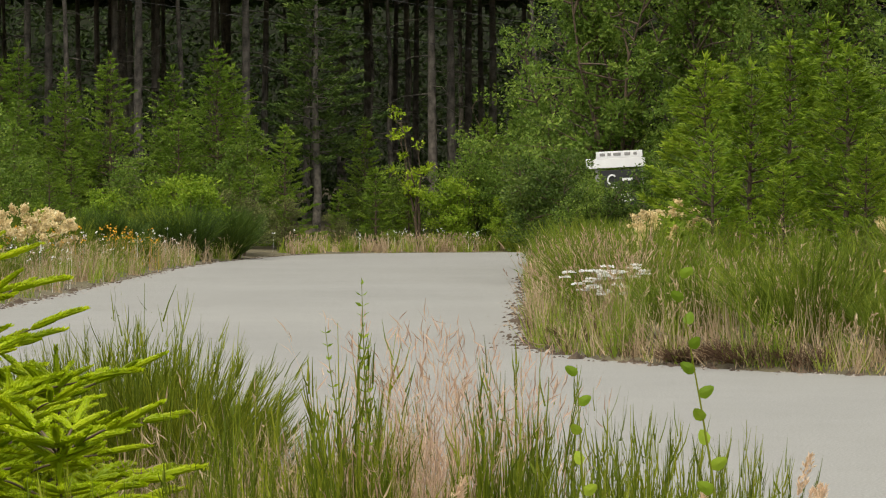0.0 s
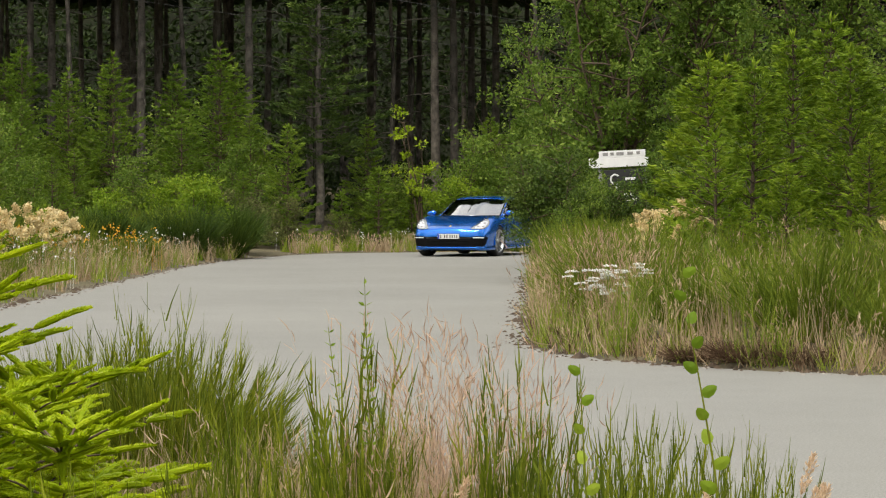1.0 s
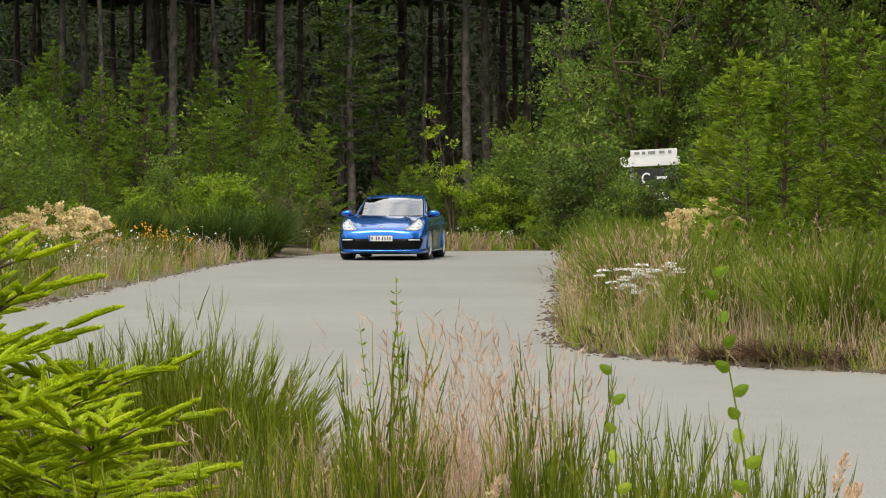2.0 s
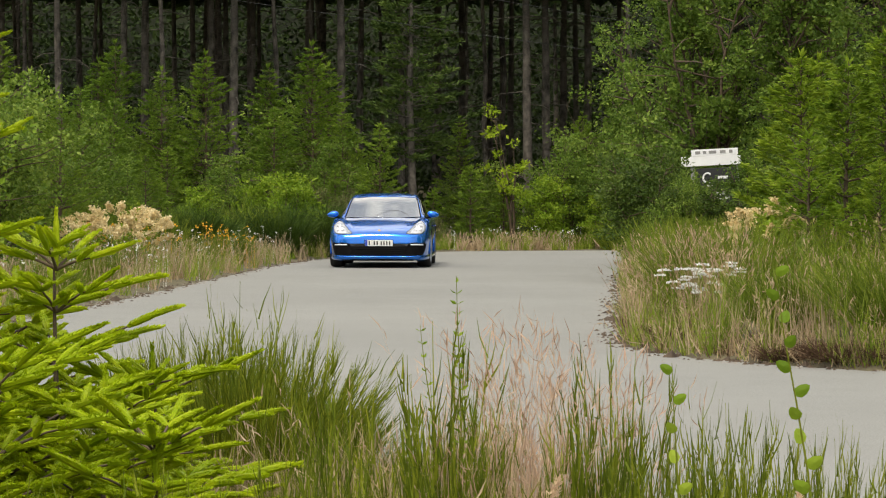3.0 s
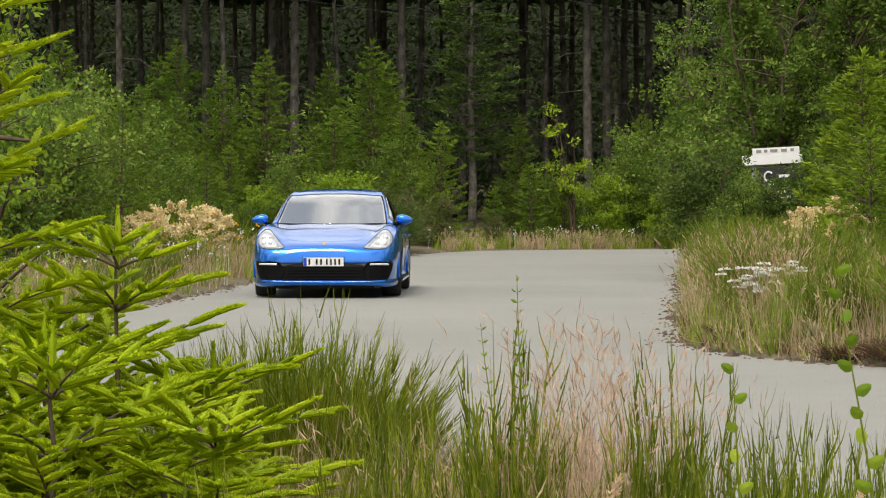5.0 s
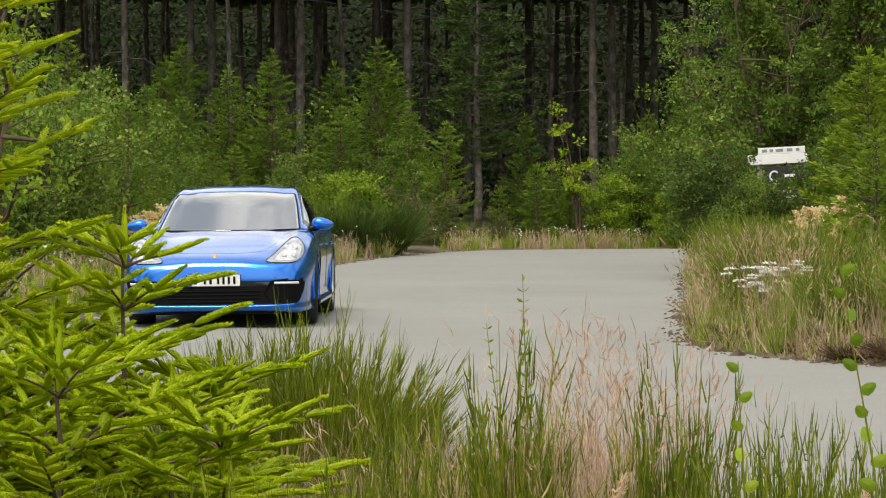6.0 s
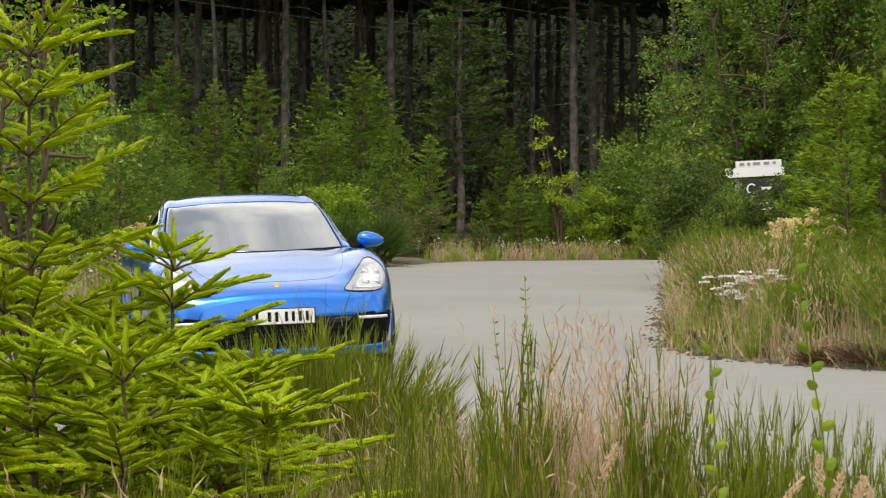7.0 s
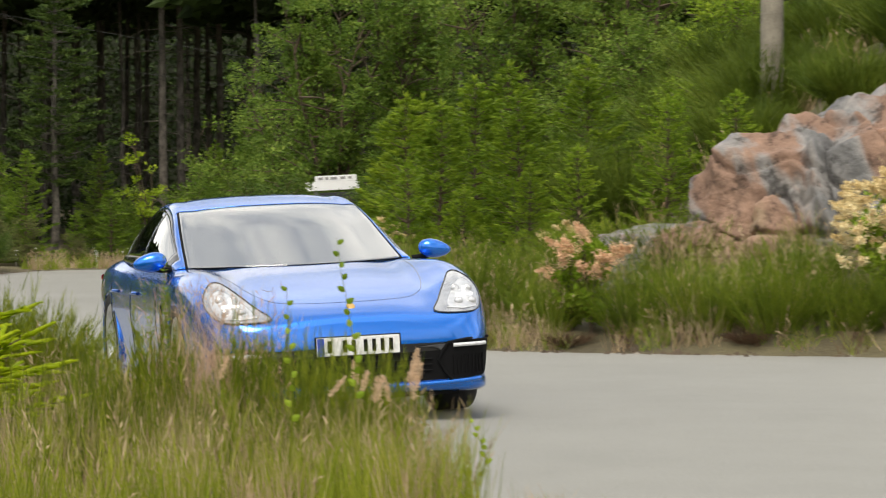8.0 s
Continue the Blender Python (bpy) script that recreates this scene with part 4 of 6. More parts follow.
def rock(name, size, seed, label):
    """Outcrop: a block cut by joint planes into slabs, with open cracks and ledges."""
    dice = np.random.default_rng(int(seed))
    bm = bmesh.new()
    bmesh.ops.create_icosphere(bm, subdivisions=7, radius=1.0)
    planes = [unit(np.array(p, float)) for p in ((-0.8, -0.5, 0.55), (-0.3, -0.9, 0.35), (0.5, -0.8, 0.5), (0.1, -0.2, 1), (-0.9, 0.1, 0.3), (0.8, -0.3, 0.4), (-0.55, -0.75, 0.1))]
    offs = [0.62, 0.6, 0.68, 0.66, 0.72, 0.75, 0.66]
    for _ in range(14):
        planes.append(unit(dice.normal(size=3) * [1, 0.8, 0.8] + [0, -0.5, 0.4]))
        offs.append(dice.uniform(0.68, 0.84))
    planes, offs = np.array(planes), np.array(offs)
    s = Vector((seed, 0, 0))
    for v in bm.verts:
        c = v.co.copy()
        d = planes @ np.array(c)
        k = min(1.0, float(np.min(np.where(d > 0.05, offs / np.maximum(d, 0.05), 9.0))))
        bend = noise.noise(c * 1.7 + s)
        slab = (c.x * 0.75 - c.z * 0.5 + c.y * 0.2 + 0.16 * bend) * 4.2 + seed
        ledge = slab - math.floor(slab)
        cross = abs((c.z * 0.8 + c.x * 0.45 + 0.22 * noise.noise(c * 2.3 + s)) * 3.1 % 1.0 - 0.5)
        rise = 0.1 * ledge * ledge - 0.075 * math.exp(-(min(ledge, 1 - ledge) / 0.05) ** 2) - 0.05 * math.exp(-(cross / 0.035) ** 2)
        grit = noise.noise(c * 5 + s) * 0.03 + noise.noise(c * 13 + s) * 0.014 + noise.noise(c * 29 + s) * 0.006
        c = c * (k + rise + grit + 0.05 * bend)
        v.co = Vector((c.x * size[0], c.y * size[1], c.z * size[2]))
    m, nt, b = blank("lichened_rock")
    co = nt.nodes.new("ShaderNodeTexCoord")
    mp = nt.nodes.new("ShaderNodeMapping")
    mp.inputs["Rotation"].default_value, mp.inputs["Scale"].default_value = (0.2, 0.75, 0.1), (1.0, 0.5, 0.28)
    nt.links.new(co.outputs["Object"], mp.inputs["Vector"])
    big = nt.nodes.new("ShaderNodeTexNoise")
    big.inputs["Scale"].default_value, big.inputs["Detail"].default_value, big.inputs["Roughness"].default_value = 1.05, 6.0, 0.55
    nt.links.new(mp.outputs["Vector"], big.inputs["Vector"])
    fine, vein = noise_of(nt, 14, 5, 0.65), noise_of(nt, 4.5, 6, 0.7)
    c1 = ramp(nt, big.outputs["Fac"], [(0.34, (0.06, 0.06, 0.063)), (0.42, (0.2, 0.195, 0.19)), (0.47, (0.27, 0.25, 0.235)), (0.51, (0.25, 0.155, 0.11)), (0.62, (0.29, 0.18, 0.125)), (0.72, (0.33, 0.27, 0.16))])
    c2 = ramp(nt, vein, [(0.36, (0.3, 0.29, 0.28)), (0.46, (0.82, 0.82, 0.82)), (0.6, (1, 1, 1)), (0.7, (1.35, 1.32, 1.22))])
    mul = nt.nodes.new("ShaderNodeMixRGB")
    mul.blend_type, mul.inputs[0].default_value = "MULTIPLY", 1.0
    nt.links.new(c1, mul.inputs[1])
    nt.links.new(c2, mul.inputs[2])
    nt.links.new(mul.outputs[0], b.inputs["Base Color"])
    b.inputs["Roughness"].default_value = 0.9
    bn = nt.nodes.new("ShaderNodeBump")
    bn.inputs["Strength"].default_value, bn.inputs["Distance"].default_value = 0.7, 0.05
    nt.links.new(fine, bn.inputs["Height"])
    nt.links.new(bn.outputs["Normal"], b.inputs["Normal"])
    ob = new(name, bm_mesh(name, bm, m, True))
    tagged(ob, label, "rock", "rock outcrop")
    return ob


r1 = rock("rock_outcrop", (2.9, 1.8, 2.3), 3.0, "large pink and grey rock outcrop with lichen")
r1.matrix_basis = pose(7.5, 23.4, ground_z(7.5, 23.4) - 0.9, 0, -20, 15)
r2 = rock("low_rock", (1.15, 0.7, 0.5), 8.0, "low pale rock beside the outcrop")
r2.matrix_basis = pose(5.0, 23.2, ground_z(5.0, 23.2) + 0.1, 0, -10, 10)


def utility_pole(x, y):
    t = holder("utility_pole", "weathered wooden utility pole on the hillside", "pole")
    h = Heap()
    zs = np.linspace(-0.6, 9.5, 10)
    h.add(*tube(np.column_stack([np.zeros((10, 2)), zs]), 0.15 - 0.006 * np.clip(zs, 0, None), 14))
    wood = surface("weathered_pole_wood", (0.13, 0.11, 0.085), (0.3, 0.27, 0.21), 0.85, scale=3, fine=40, bump=0.5, bump_size=0.01)
    part("post", h.mesh("post", wood, True), t)
    bm = bmesh.new()
    box_bm(bm, 2.4, 0.1, 0.12, (0, -0.17, 8.9), None, 0.01)
    part("crossarm", bm_mesh("crossarm", bm, wood), t)
    t.matrix_basis = stand(x, y)


utility_pole(7.25, 28.3)


def wire(a, b, sag):
    s = np.linspace(0, 1, 24)
    p = np.outer(1 - s, a) + np.outer(s, b)
    p[:, 2] -= sag * 4 * s * (1 - s)
    h = Heap()
    h.add(*tube(p, np.full(24, 0.005), 5))
    m = surface("dark_cable", (0.012, 0.012, 0.012), (0.03, 0.03, 0.03), 0.8)
    tagged(new("overhead_wire", h.mesh("overhead_wire", m)), "dark overhead cable strung past the trees", "cable", "overhead wires")


for left_end, right_end in ((9.45, 2.96), (8.0, 2.62)):
    wire((-24, 58, left_end), (14, 58.5, right_end), 0.05)



def sign_board(x, y):
    t = holder("roadside_sign", "white and black sign boards half hidden by alders", "sign")
    white = surface("white_sign_paint", (0.74, 0.74, 0.75), (0.84, 0.84, 0.84), 0.5, scale=5, fine=60)
    black = surface("black_sign_paint", (0.012, 0.012, 0.014), (0.03, 0.03, 0.03), 0.5, scale=5, fine=60)
    grey = surface("grey_sign_post", (0.2, 0.2, 0.2), (0.32, 0.31, 0.3), 0.6, scale=5, fine=60)
    for name, mat, sx, sz, px, pz in (("top_board", white, 1.05, 0.17, 0.53, 2.0), ("header", white, 0.82, 0.12, 0.6, 2.145), ("lower_board", black, 0.72, 0.62, 0.62, 1.56), ("post", grey, 0.07, 2.0, 0.2, 1.0), ("post", grey, 0.07, 2.0, 1.0, 1.0)):
        bm = bmesh.new()
        box_bm(bm, sx, 0.04 if name != "post" else 0.07, sz, (px, -0.06 if name != "post" else 0, pz), None, 0.006)
        part(name, bm_mesh(name, bm, mat), t)
    for k, (px, pz, sx, sz) in enumerate(((0.3, 2.15, 0.09, 0.05), (0.42, 2.15, 0.06, 0.05), (0.56, 2.15, 0.13, 0.05), (0.74, 2.15, 0.1, 0.05), (0.88, 2.15, 0.06, 0.05))):
        bm = bmesh.new()
        box_bm(bm, sx, 0.004, sz, (px, -0.084, pz))
        part("letter_bar", bm_mesh("letter_bar", bm, grey), t)
    for k, (px, pz, sx, sz) in enumerate(((0.62, 1.42, 0.3, 0.05), (0.5, 1.56, 0.12, 0.03), (0.72, 1.7, 0.18, 0.05), (0.62, 1.33, 0.4, 0.04))):
        bm = bmesh.new()
        box_bm(bm, sx, 0.004, sz, (px, -0.084, pz))
        part("letter_bar", bm_mesh("letter_bar", bm, white), t)
    a = np.linspace(0.7, 5.6, 16)
    h = Heap()
    h.add(*tube(np.column_stack([0.45 + 0.075 * np.cos(a), np.full(16, -0.09), 1.7 + 0.085 * np.sin(a)]), np.full(16, 0.016), 5))
    part("round_mark", h.mesh("round_mark", white), t)
    t.matrix_basis = pose(x, y, ground_z(x, y) - 0.27, 0, -3, 0)


sign_board(2.62, 49.4)

# ---- yarrow and small flowers ----


def yarrow(name, heads, tall, wide, label):
    t = holder(name, label, "flower", "yarrow")
    for _ in range(heads):
        x, y = rng.normal(size=2) * wide * np.array([1.0, 0.5])
        z = tall * rng.uniform(0.5, 1.05) + 0.12 * x
        hs = Heap()
        hs.add(*tube([(x * 0.4, y * 0.4, -0.02), (x * 0.8, y * 0.8, z * 0.6), (x, y, z)], [0.004, 0.003, 0.0025], 4))
        stalk = part("flower_stalk", hs.mesh("flower_stalk", M_GRASS), t)
        r = rng.uniform(0.035, 0.06)
        k = 46
        rr, aa = r * np.sqrt(rng.random(k)), rng.uniform(0, 6.28, k)
        c = np.column_stack([x + rr * np.cos(aa), y + rr * np.sin(aa), z + rng.uniform(0, 0.012, k) + 0.01 * (1 - rr / r)])
        hf = Heap()
        hf.add(*leaves(c, np.column_stack([np.cos(aa), np.sin(aa), rng.uniform(0.1, 0.8, k)]), 0.019, 0.017, 0.2))
        part("umbel", hf.mesh("umbel", M_WHITE_PETAL), stalk, "flat white flower umbel")
    return t


ya = yarrow("yarrow_clump", 38, 0.52, 0.16, "clump of white flat-topped yarrow on the bank")
ya.matrix_basis = stand(1.43, 24.6)


def fleck_flowers(name, spots, n, mat, label, size, low, high):
    spots = np.asarray(spots)
    p = spots[rng.integers(len(spots), size=n)]
    xy = p[:, :2] + rng.normal(size=(n, 2)) * p[:, 2:3] * 0.8
    keep = ~on_road(xy[:, 0], xy[:, 1])
    xy = xy[keep]
    n = len(xy)
    z = height(xy[:, 0], xy[:, 1])
    c = np.column_stack([xy, z + rng.uniform(low, high, n)])
    h = Heap()
    for _ in range(3):
        h.add(*leaves(c + rng.normal(size=c.shape) * size * 0.4, rng.normal(size=c.shape), size, size * 0.8, 0.2))
    b = np.column_stack([xy, z])
    h.add(*blades(b, c, size * 0.12, 0.02, 2))
    tagged(new(name, h.mesh(name, mat)), label, "flowers", "", "stuff")


fleck_flowers("white_flowers", far_edge, 60, M_WHITE_PETAL, "scattered white daisies in the far verge", 0.04, 0.35, 0.6)
fleck_flowers("white_flowers", west_edge, 120, M_WHITE_PETAL, "scattered white daisies in the west verge", 0.035, 0.4, 0.7)
fleck_flowers("orange_flowers", [(-5.9, 52, 0.5), (-6.6, 48, 0.4), (-7, 45, 0.5)], 60, M_ORANGE, "orange-yellow flowers in the dry verge", 0.045, 0.5, 0.8)

# ---- plants of the near verge ----


def fir_shoot_mesh(h, p, way, ln, size):
    """One shoot: a soft finger of fine needles set all along a thin twig, its tip nodding a little."""
    n = int(900 * ln)
    way = unit(np.asarray(way, float))
    nod = np.array([0, 0, -1.0]) * rng.uniform(0.04, 0.26) * ln
    h.add(*tube([p + way * ln * u + nod * u * u for u in (0, 0.3, 0.7, 0.97)], [0.006, 0.0105, 0.0095, 0.003], 6))
    s = np.linspace(0.0, 1.0, n)
    c = p + np.outer(s * ln, way) + np.outer(s * s, nod)
    side = unit(np.cross(way, [0.1, 0.2, 1.0]))
    up = np.cross(side, way)
    ang = rng.uniform(-0.5, 3.64, n)
    d = np.outer(np.cos(ang), side) + np.outer(np.sin(ang) * 0.55, up)
    w = d + way * rng.uniform(0.7, 1.0, (n, 1)) * (0.8 + 0.9 * s[:, None] ** 3)
    nl = 0.9 * size * rng.uniform(0.92, 1.06, n) * (0.7 + 0.35 * np.sin(np.pi * np.clip(0.15 + 0.65 * s, 0, 1)))
    h.add(*leaves(c, w, nl, 0.0066, 0.05))


def near_fir(name, tall, wide, label, whorl=0.165, top_shape=0.8):
    """Sapling with long soft new shoots: leader, tiers of boughs, side shoots in flat pairs."""
    t = holder(name, label, "tree", "verge fir saplings")
    hb, hl = Heap(), Heap()
    zs = np.linspace(-0.1, tall - 0.1, 7)
    hb.add(*tube(np.column_stack([rng.normal(size=(7, 2)) * 0.008, zs]), 0.015 * (1.1 - np.clip(zs, 0, None) / tall), 7))
    z = 0.22
    while z < tall - 0.12:
        u = z / tall
        reach = wide * (1 - u) ** top_shape + 0.03
        nb = int(rng.integers(5, 7))
        a0 = rng.uniform(0, 6.28)
        for k in range(nb):
            a = a0 + k * 6.283 / nb + rng.normal() * 0.2
            ln = reach * rng.uniform(0.7, 1.12)
            d = np.array([math.cos(a), math.sin(a), 0.3 + 0.45 * u + rng.normal() * 0.08])
            at = lambda s: np.array([0, 0, z]) + d * ln * s - np.array([0, 0, 0.2 * ln * s * s])
            hb.add(*tube([at(s) for s in (0, 0.35, 0.7, 1.0)], [0.006, 0.0045, 0.0035, 0.002], 5))
            m = max(1, int(ln / 0.072))
            for j in range(m):
                e = (j + rng.uniform(0.4, 0.7)) / m
                for sg in (-1, 1):
                    sd = np.array([-d[1], d[0], 0]) * sg
                    fir_shoot_mesh(hl, at(e), d * 0.8 + sd * rng.uniform(0.6, 0.95) + np.array([0, 0, rng.uniform(-0.16, 0.14)]), rng.uniform(0.1, 0.16) * (1.1 - 0.3 * e), 0.02)
            fir_shoot_mesh(hl, at(0.95), d + np.array([0, 0, -0.12]), rng.uniform(0.14, 0.2), 0.021)
        z += whorl * rng.uniform(0.75, 1.15) * (1.15 - 0.35 * u)
    fir_shoot_mesh(hl, np.array([0, 0, tall - 0.2]), (0.03, 0, 1), 0.2, 0.019)
    for k in range(5):
        a = k * 1.257 + 0.3
        fir_shoot_mesh(hl, np.array([0, 0, tall - 0.14]), (math.cos(a), math.sin(a), 0.65), 0.14, 0.02)
    part("trunk", hb.mesh("trunk", M_TWIG, True), t)
    part("foliage", hl.mesh("foliage", M_FIR_NEAR), t)
    return t


nf = near_fir("fir_sapling", 2.25, 0.72, "tall bright green fir sapling on the near verge", 0.22, 0.9)
nf.matrix_basis = stand(-1.98, 8.5, 30)
nf2 = near_fir("fir_sapling", 1.24, 0.72, "bright green fir sapling with soft new shoots", 0.165, 1.1)
nf2.matrix_basis = stand(-1.47, 8.5, 100)
nf3 = near_fir("fir_sapling", 0.88, 0.6, "low fir sapling crowding the near verge")
nf3.matrix_basis = stand(-1.48, 7.5, 10)
nf4 = near_fir("fir_sapling", 0.66, 0.48, "small fir sapling at the grass edge")
nf4.matrix_basis = stand(-1.03, 7.5, 200)
for x, y, a, f in ((-1.78, 9.1, 40, 1.15), (-1.85, 7.9, 280, 1.0), (-1.24, 8.0, 160, 0.86), (-2.15, 8.9, 90, 1.35), (-1.62, 8.1, 330, 1.05), (-1.2, 8.7, 200, 0.9)):
    o = copy_thing(nf3, stand(x, y, a))
    o.scale = (f, f, f)
near_alder = broadleaf("verge_alder", 2.6, 0.6, M_LEAF_BRIGHT, "slim young alder on the near verge", "near verge shrubs", 0.12, 0.036, 70, 60, 0.24, 4, "tree")
near_alder.matrix_basis = stand(-2.55, 11.2, 0)
ob = copy_thing(near_alder, stand(-3.15, 12.6, 140))

nb = twig_broom("broom_bush", 0.9, 0.54, 760, M_STEM, "dense green broom clump at the near road edge", "near verge broom", 0.0056, 15, 6, 0.17)
nb.matrix_basis = stand(-1.1, 10.3, 0)
for x, y, a, f in ((-1.36, 10.7, 120, 0.94), (-0.84, 10.1, 220, 0.72)):
    o = copy_thing(nb, stand(x, y, a))
    o.scale = (f, f, f)
ns = twig_broom("broom_stalks", 0.98, 0.2, 44, M_STEM, "tall loose broom stalks among the grass", "near verge broom", 0.0084, 9, 4, 0.14)
spots = [(-0.28, 8.0, 1.0), (-0.2, 7.6, 0.86), (0.22, 8.0, 0.96), (0.12, 7.5, 0.8), (0.42, 7.4, 0.86), (0.55, 7.7, 0.8), (0.78, 7.5, 0.78), (0.7, 7.0, 0.7), (-0.55, 7.9, 0.82), (-0.4, 7.2, 0.74), (0.82, 7.3, 0.74), (0.7, 7.9, 0.7), (-0.75, 8.4, 0.8), (0.6, 8.5, 0.7), (-0.05, 8.6, 0.75), (0.62, 7.2, 0.8), (-0.6, 6.9, 0.75), (0.35, 6.7, 0.7), (-0.1, 6.6, 0.66)]
for k, (x, y, s) in enumerate(spots):
    if k == 0:
        ns.matrix_basis = stand(x, y, 0)
    else:
        o = copy_thing(ns, stand(x, y, 67 * k))
        o.scale = (s * 0.9, s * 0.9, s)
near = [(-1.3, 8.6, 0.5), (-0.8, 8.2, 0.5), (-0.3, 7.8, 0.55), (0.2, 7.6, 0.55), (0.55, 7.5, 0.4), (0.82, 7.3, 0.24), (-0.6, 7.0, 0.5), (0.0, 6.8, 0.5), (0.4, 6.6, 0.4), (0.72, 6.6, 0.28), (-0.9, 9.2, 0.5), (-1.6, 9.8, 0.6), (-2.1, 11, 0.6), (-0.4, 9.0, 0.4), (0.25, 8.5, 0.3), (0.6, 8.0, 0.25)]
grass_patch("near_grass", near, 0.18, 0.48, 9500, [(M_NEAR_GRASS, 0.58), (M_DRY, 0.42)], "tangled green and dry grass on the near verge", 0.0034, 0.05, M_DRY, 0.24, bow=0.02)
pink = [(-0.12, 8.4, 0.22), (0.06, 8.2, 0.24), (0.16, 8.5, 0.18), (0.0, 7.7, 0.26)]
grass_patch("seed_grass", pink, 0.45, 0.85, 760, [(M_PINK, 1.0)], "pink seeding grass rising above the verge", 0.0024, 0.9, M_PINK, 0.16, bow=0.01)
grass_patch("low_grass", [(x, y, 0.9) for x in np.arange(-3, 3, 1.0) for y in np.arange(-2, 6, 1.2)], 0.06, 0.2, 3000, [(M_GRASS, 0.6), (M_DRY, 0.4)], "short grass around the near verge", 0.004, 0, None, 0.4)


tangle = [(x, y, 0.26) for x in (-0.82, -0.6, -0.4, -0.2) for y in (8.5, 8.9, 9.3)]
grass_patch("tangled_grass", tangle, 0.28, 0.56, 1900, [(M_DRY, 0.5), (M_PINK, 0.3), (M_NEAR_GRASS, 0.2)], "tangled dry and pinkish grass below the broom", 0.0034, 0.12, M_DRY, 0.34, bow=0.04)


def grass_plumes(spots):
    t = None
    for k, (x, y, z, tilt) in enumerate(spots):
        g = holder("plume_grass", "single grass stalk with a pale feathery plume", "grass", "plume grass")
        h, hp = Heap(), Heap()
        top = np.array([math.sin(tilt) * 0.12, 0, z])
        h.add(*tube([(0, 0, -0.02), top * 0.5 + [0.01, 0, 0], top], [0.002, 0.0018, 0.0014], 4))
        n = 150
        s = rng.random(n)
        rad = 0.017 * np.sin(np.pi * np.clip(s * 0.92 + 0.06, 0, 1)) ** 0.8
        way = unit(np.array([math.sin(tilt), 0, math.cos(tilt)]))
        c = top + np.outer(s * 0.11, way) + unit(rng.normal(size=(n, 3))) * rad[:, None] * rng.uniform(0.4, 1, (n, 1))
        hp.add(*leaves(c, way + rng.normal(size=(n, 3)) * 0.4, 0.016, 0.0045, 0.1))
        part("stalk", h.mesh("stalk", M_DRY), g)
        part("plume", hp.mesh("plume", M_PLUME), g, "pale feathery plume")
        g.matrix_basis = stand(x, y, 0, -0.1)


grass_plumes([(-0.03, 6.6, 0.58, 0.35), (0.58, 6.3, 0.52, 0.3), (0.62, 6.4, 0.56, -0.1), (0.78, 6.5, 0.6, 0.5), (0.83, 6.4, 0.52, 0.2), (0.7, 6.6, 0.5, 0.15), (0.85, 6.9, 0.56, 0.3), (0.8, 6.7, 0.5, -0.2), (0.66, 6.2, 0.5, 0.1), (0.88, 7.2, 0.62, 0.3), (0.42, 6.6, 0.5, 0.7), (0.9, 7.0, 0.56, 0.2)])


def leafy_twig(name, x, y, tall, leaf, pairs, label, round_leaf, lean=0.05, mat=None):
    t = holder(name, label, "plant", "near verge twigs")
    h, hl = Heap(), Heap()
    s = np.linspace(0, 1, 9)
    p = np.column_stack([lean * np.sin(s * 4) + lean * 1.2 * s, 0.3 * lean * s, tall * s - 0.02])
    h.add(*tube(p, 0.0048 * (1.15 - s), 5))
    for k in range(pairs):
        u = 0.42 + 0.56 * k / max(1, pairs - 1)
        q = np.array([np.interp(u, s, p[:, i]) for i in range(3)])
        a = k * 2.4
        d = np.array([math.cos(a), math.sin(a) * 0.5, 0.6])
        lf = leaf * (1.1 - 0.55 * (u - 0.42))
        if round_leaf:
            m = 9
            aa = np.arange(m) * 2 * np.pi / m
            side = unit(np.cross(d, [0.2, 1.0, 0.1]))
            dd = unit(d)
            v = q + dd * lf * 0.6 + np.outer(np.cos(aa) * lf * 0.6, dd) + np.outer(np.sin(aa) * (1 - 0.3 * np.cos(aa)) * lf * 0.4, side)
            v = np.vstack([v, q + dd * lf * 0.6 + np.cross(dd, side) * lf * 0.12])
            hl.add(v, [(j, (j + 1) % m, m) for j in range(m)])
        else:
            hl.add(*leaves(np.array([q, q]), np.array([d, [-d[0], d[1], 0.5]]), lf, lf * 0.42, 0.08))
    part("stem", h.mesh("stem", M_STEM), t)
    part("leaves", hl.mesh("leaves", mat or M_LEAF_BRIGHT), t)
    t.matrix_basis = stand(x, y)


leafy_twig("leafy_twig", 0.44, 5.6, 1.12, 0.033, 14, "slender twig with round light green leaves", True, 0.075)
leafy_twig("leafy_twig", 0.25, 5.4, 0.93, 0.03, 10, "short twig with round green leaves", True, 0.02)
leafy_twig("willow_shoot", -0.24, 8.0, 1.04, 0.03, 20, "upright willow shoot with narrow small leaves", False, 0.015)
leafy_twig("willow_shoot", -0.36, 8.0, 0.9, 0.024, 14, "thin leaning willow shoot", False, 0.05)
leafy_twig("leafy_twig", 1.2, 7.4, 0.34, 0.03, 7, "low twig with round leaves at the road edge", True, 0.06)
bt = twig_broom("broom_stalks", 1.12, 0.2, 18, M_STEM, "tall broom shoots rising from the clump", "near verge broom", 0.007, 10, 3)
bt.matrix_basis = stand(-1.1, 10.4)
tall_stalk = twig_broom("broom_stalks", 1.0, 0.11, 16, M_STEM, "narrow bundle of dark green broom stalks", "near verge broom", 0.0104, 9, 3, 0.12)
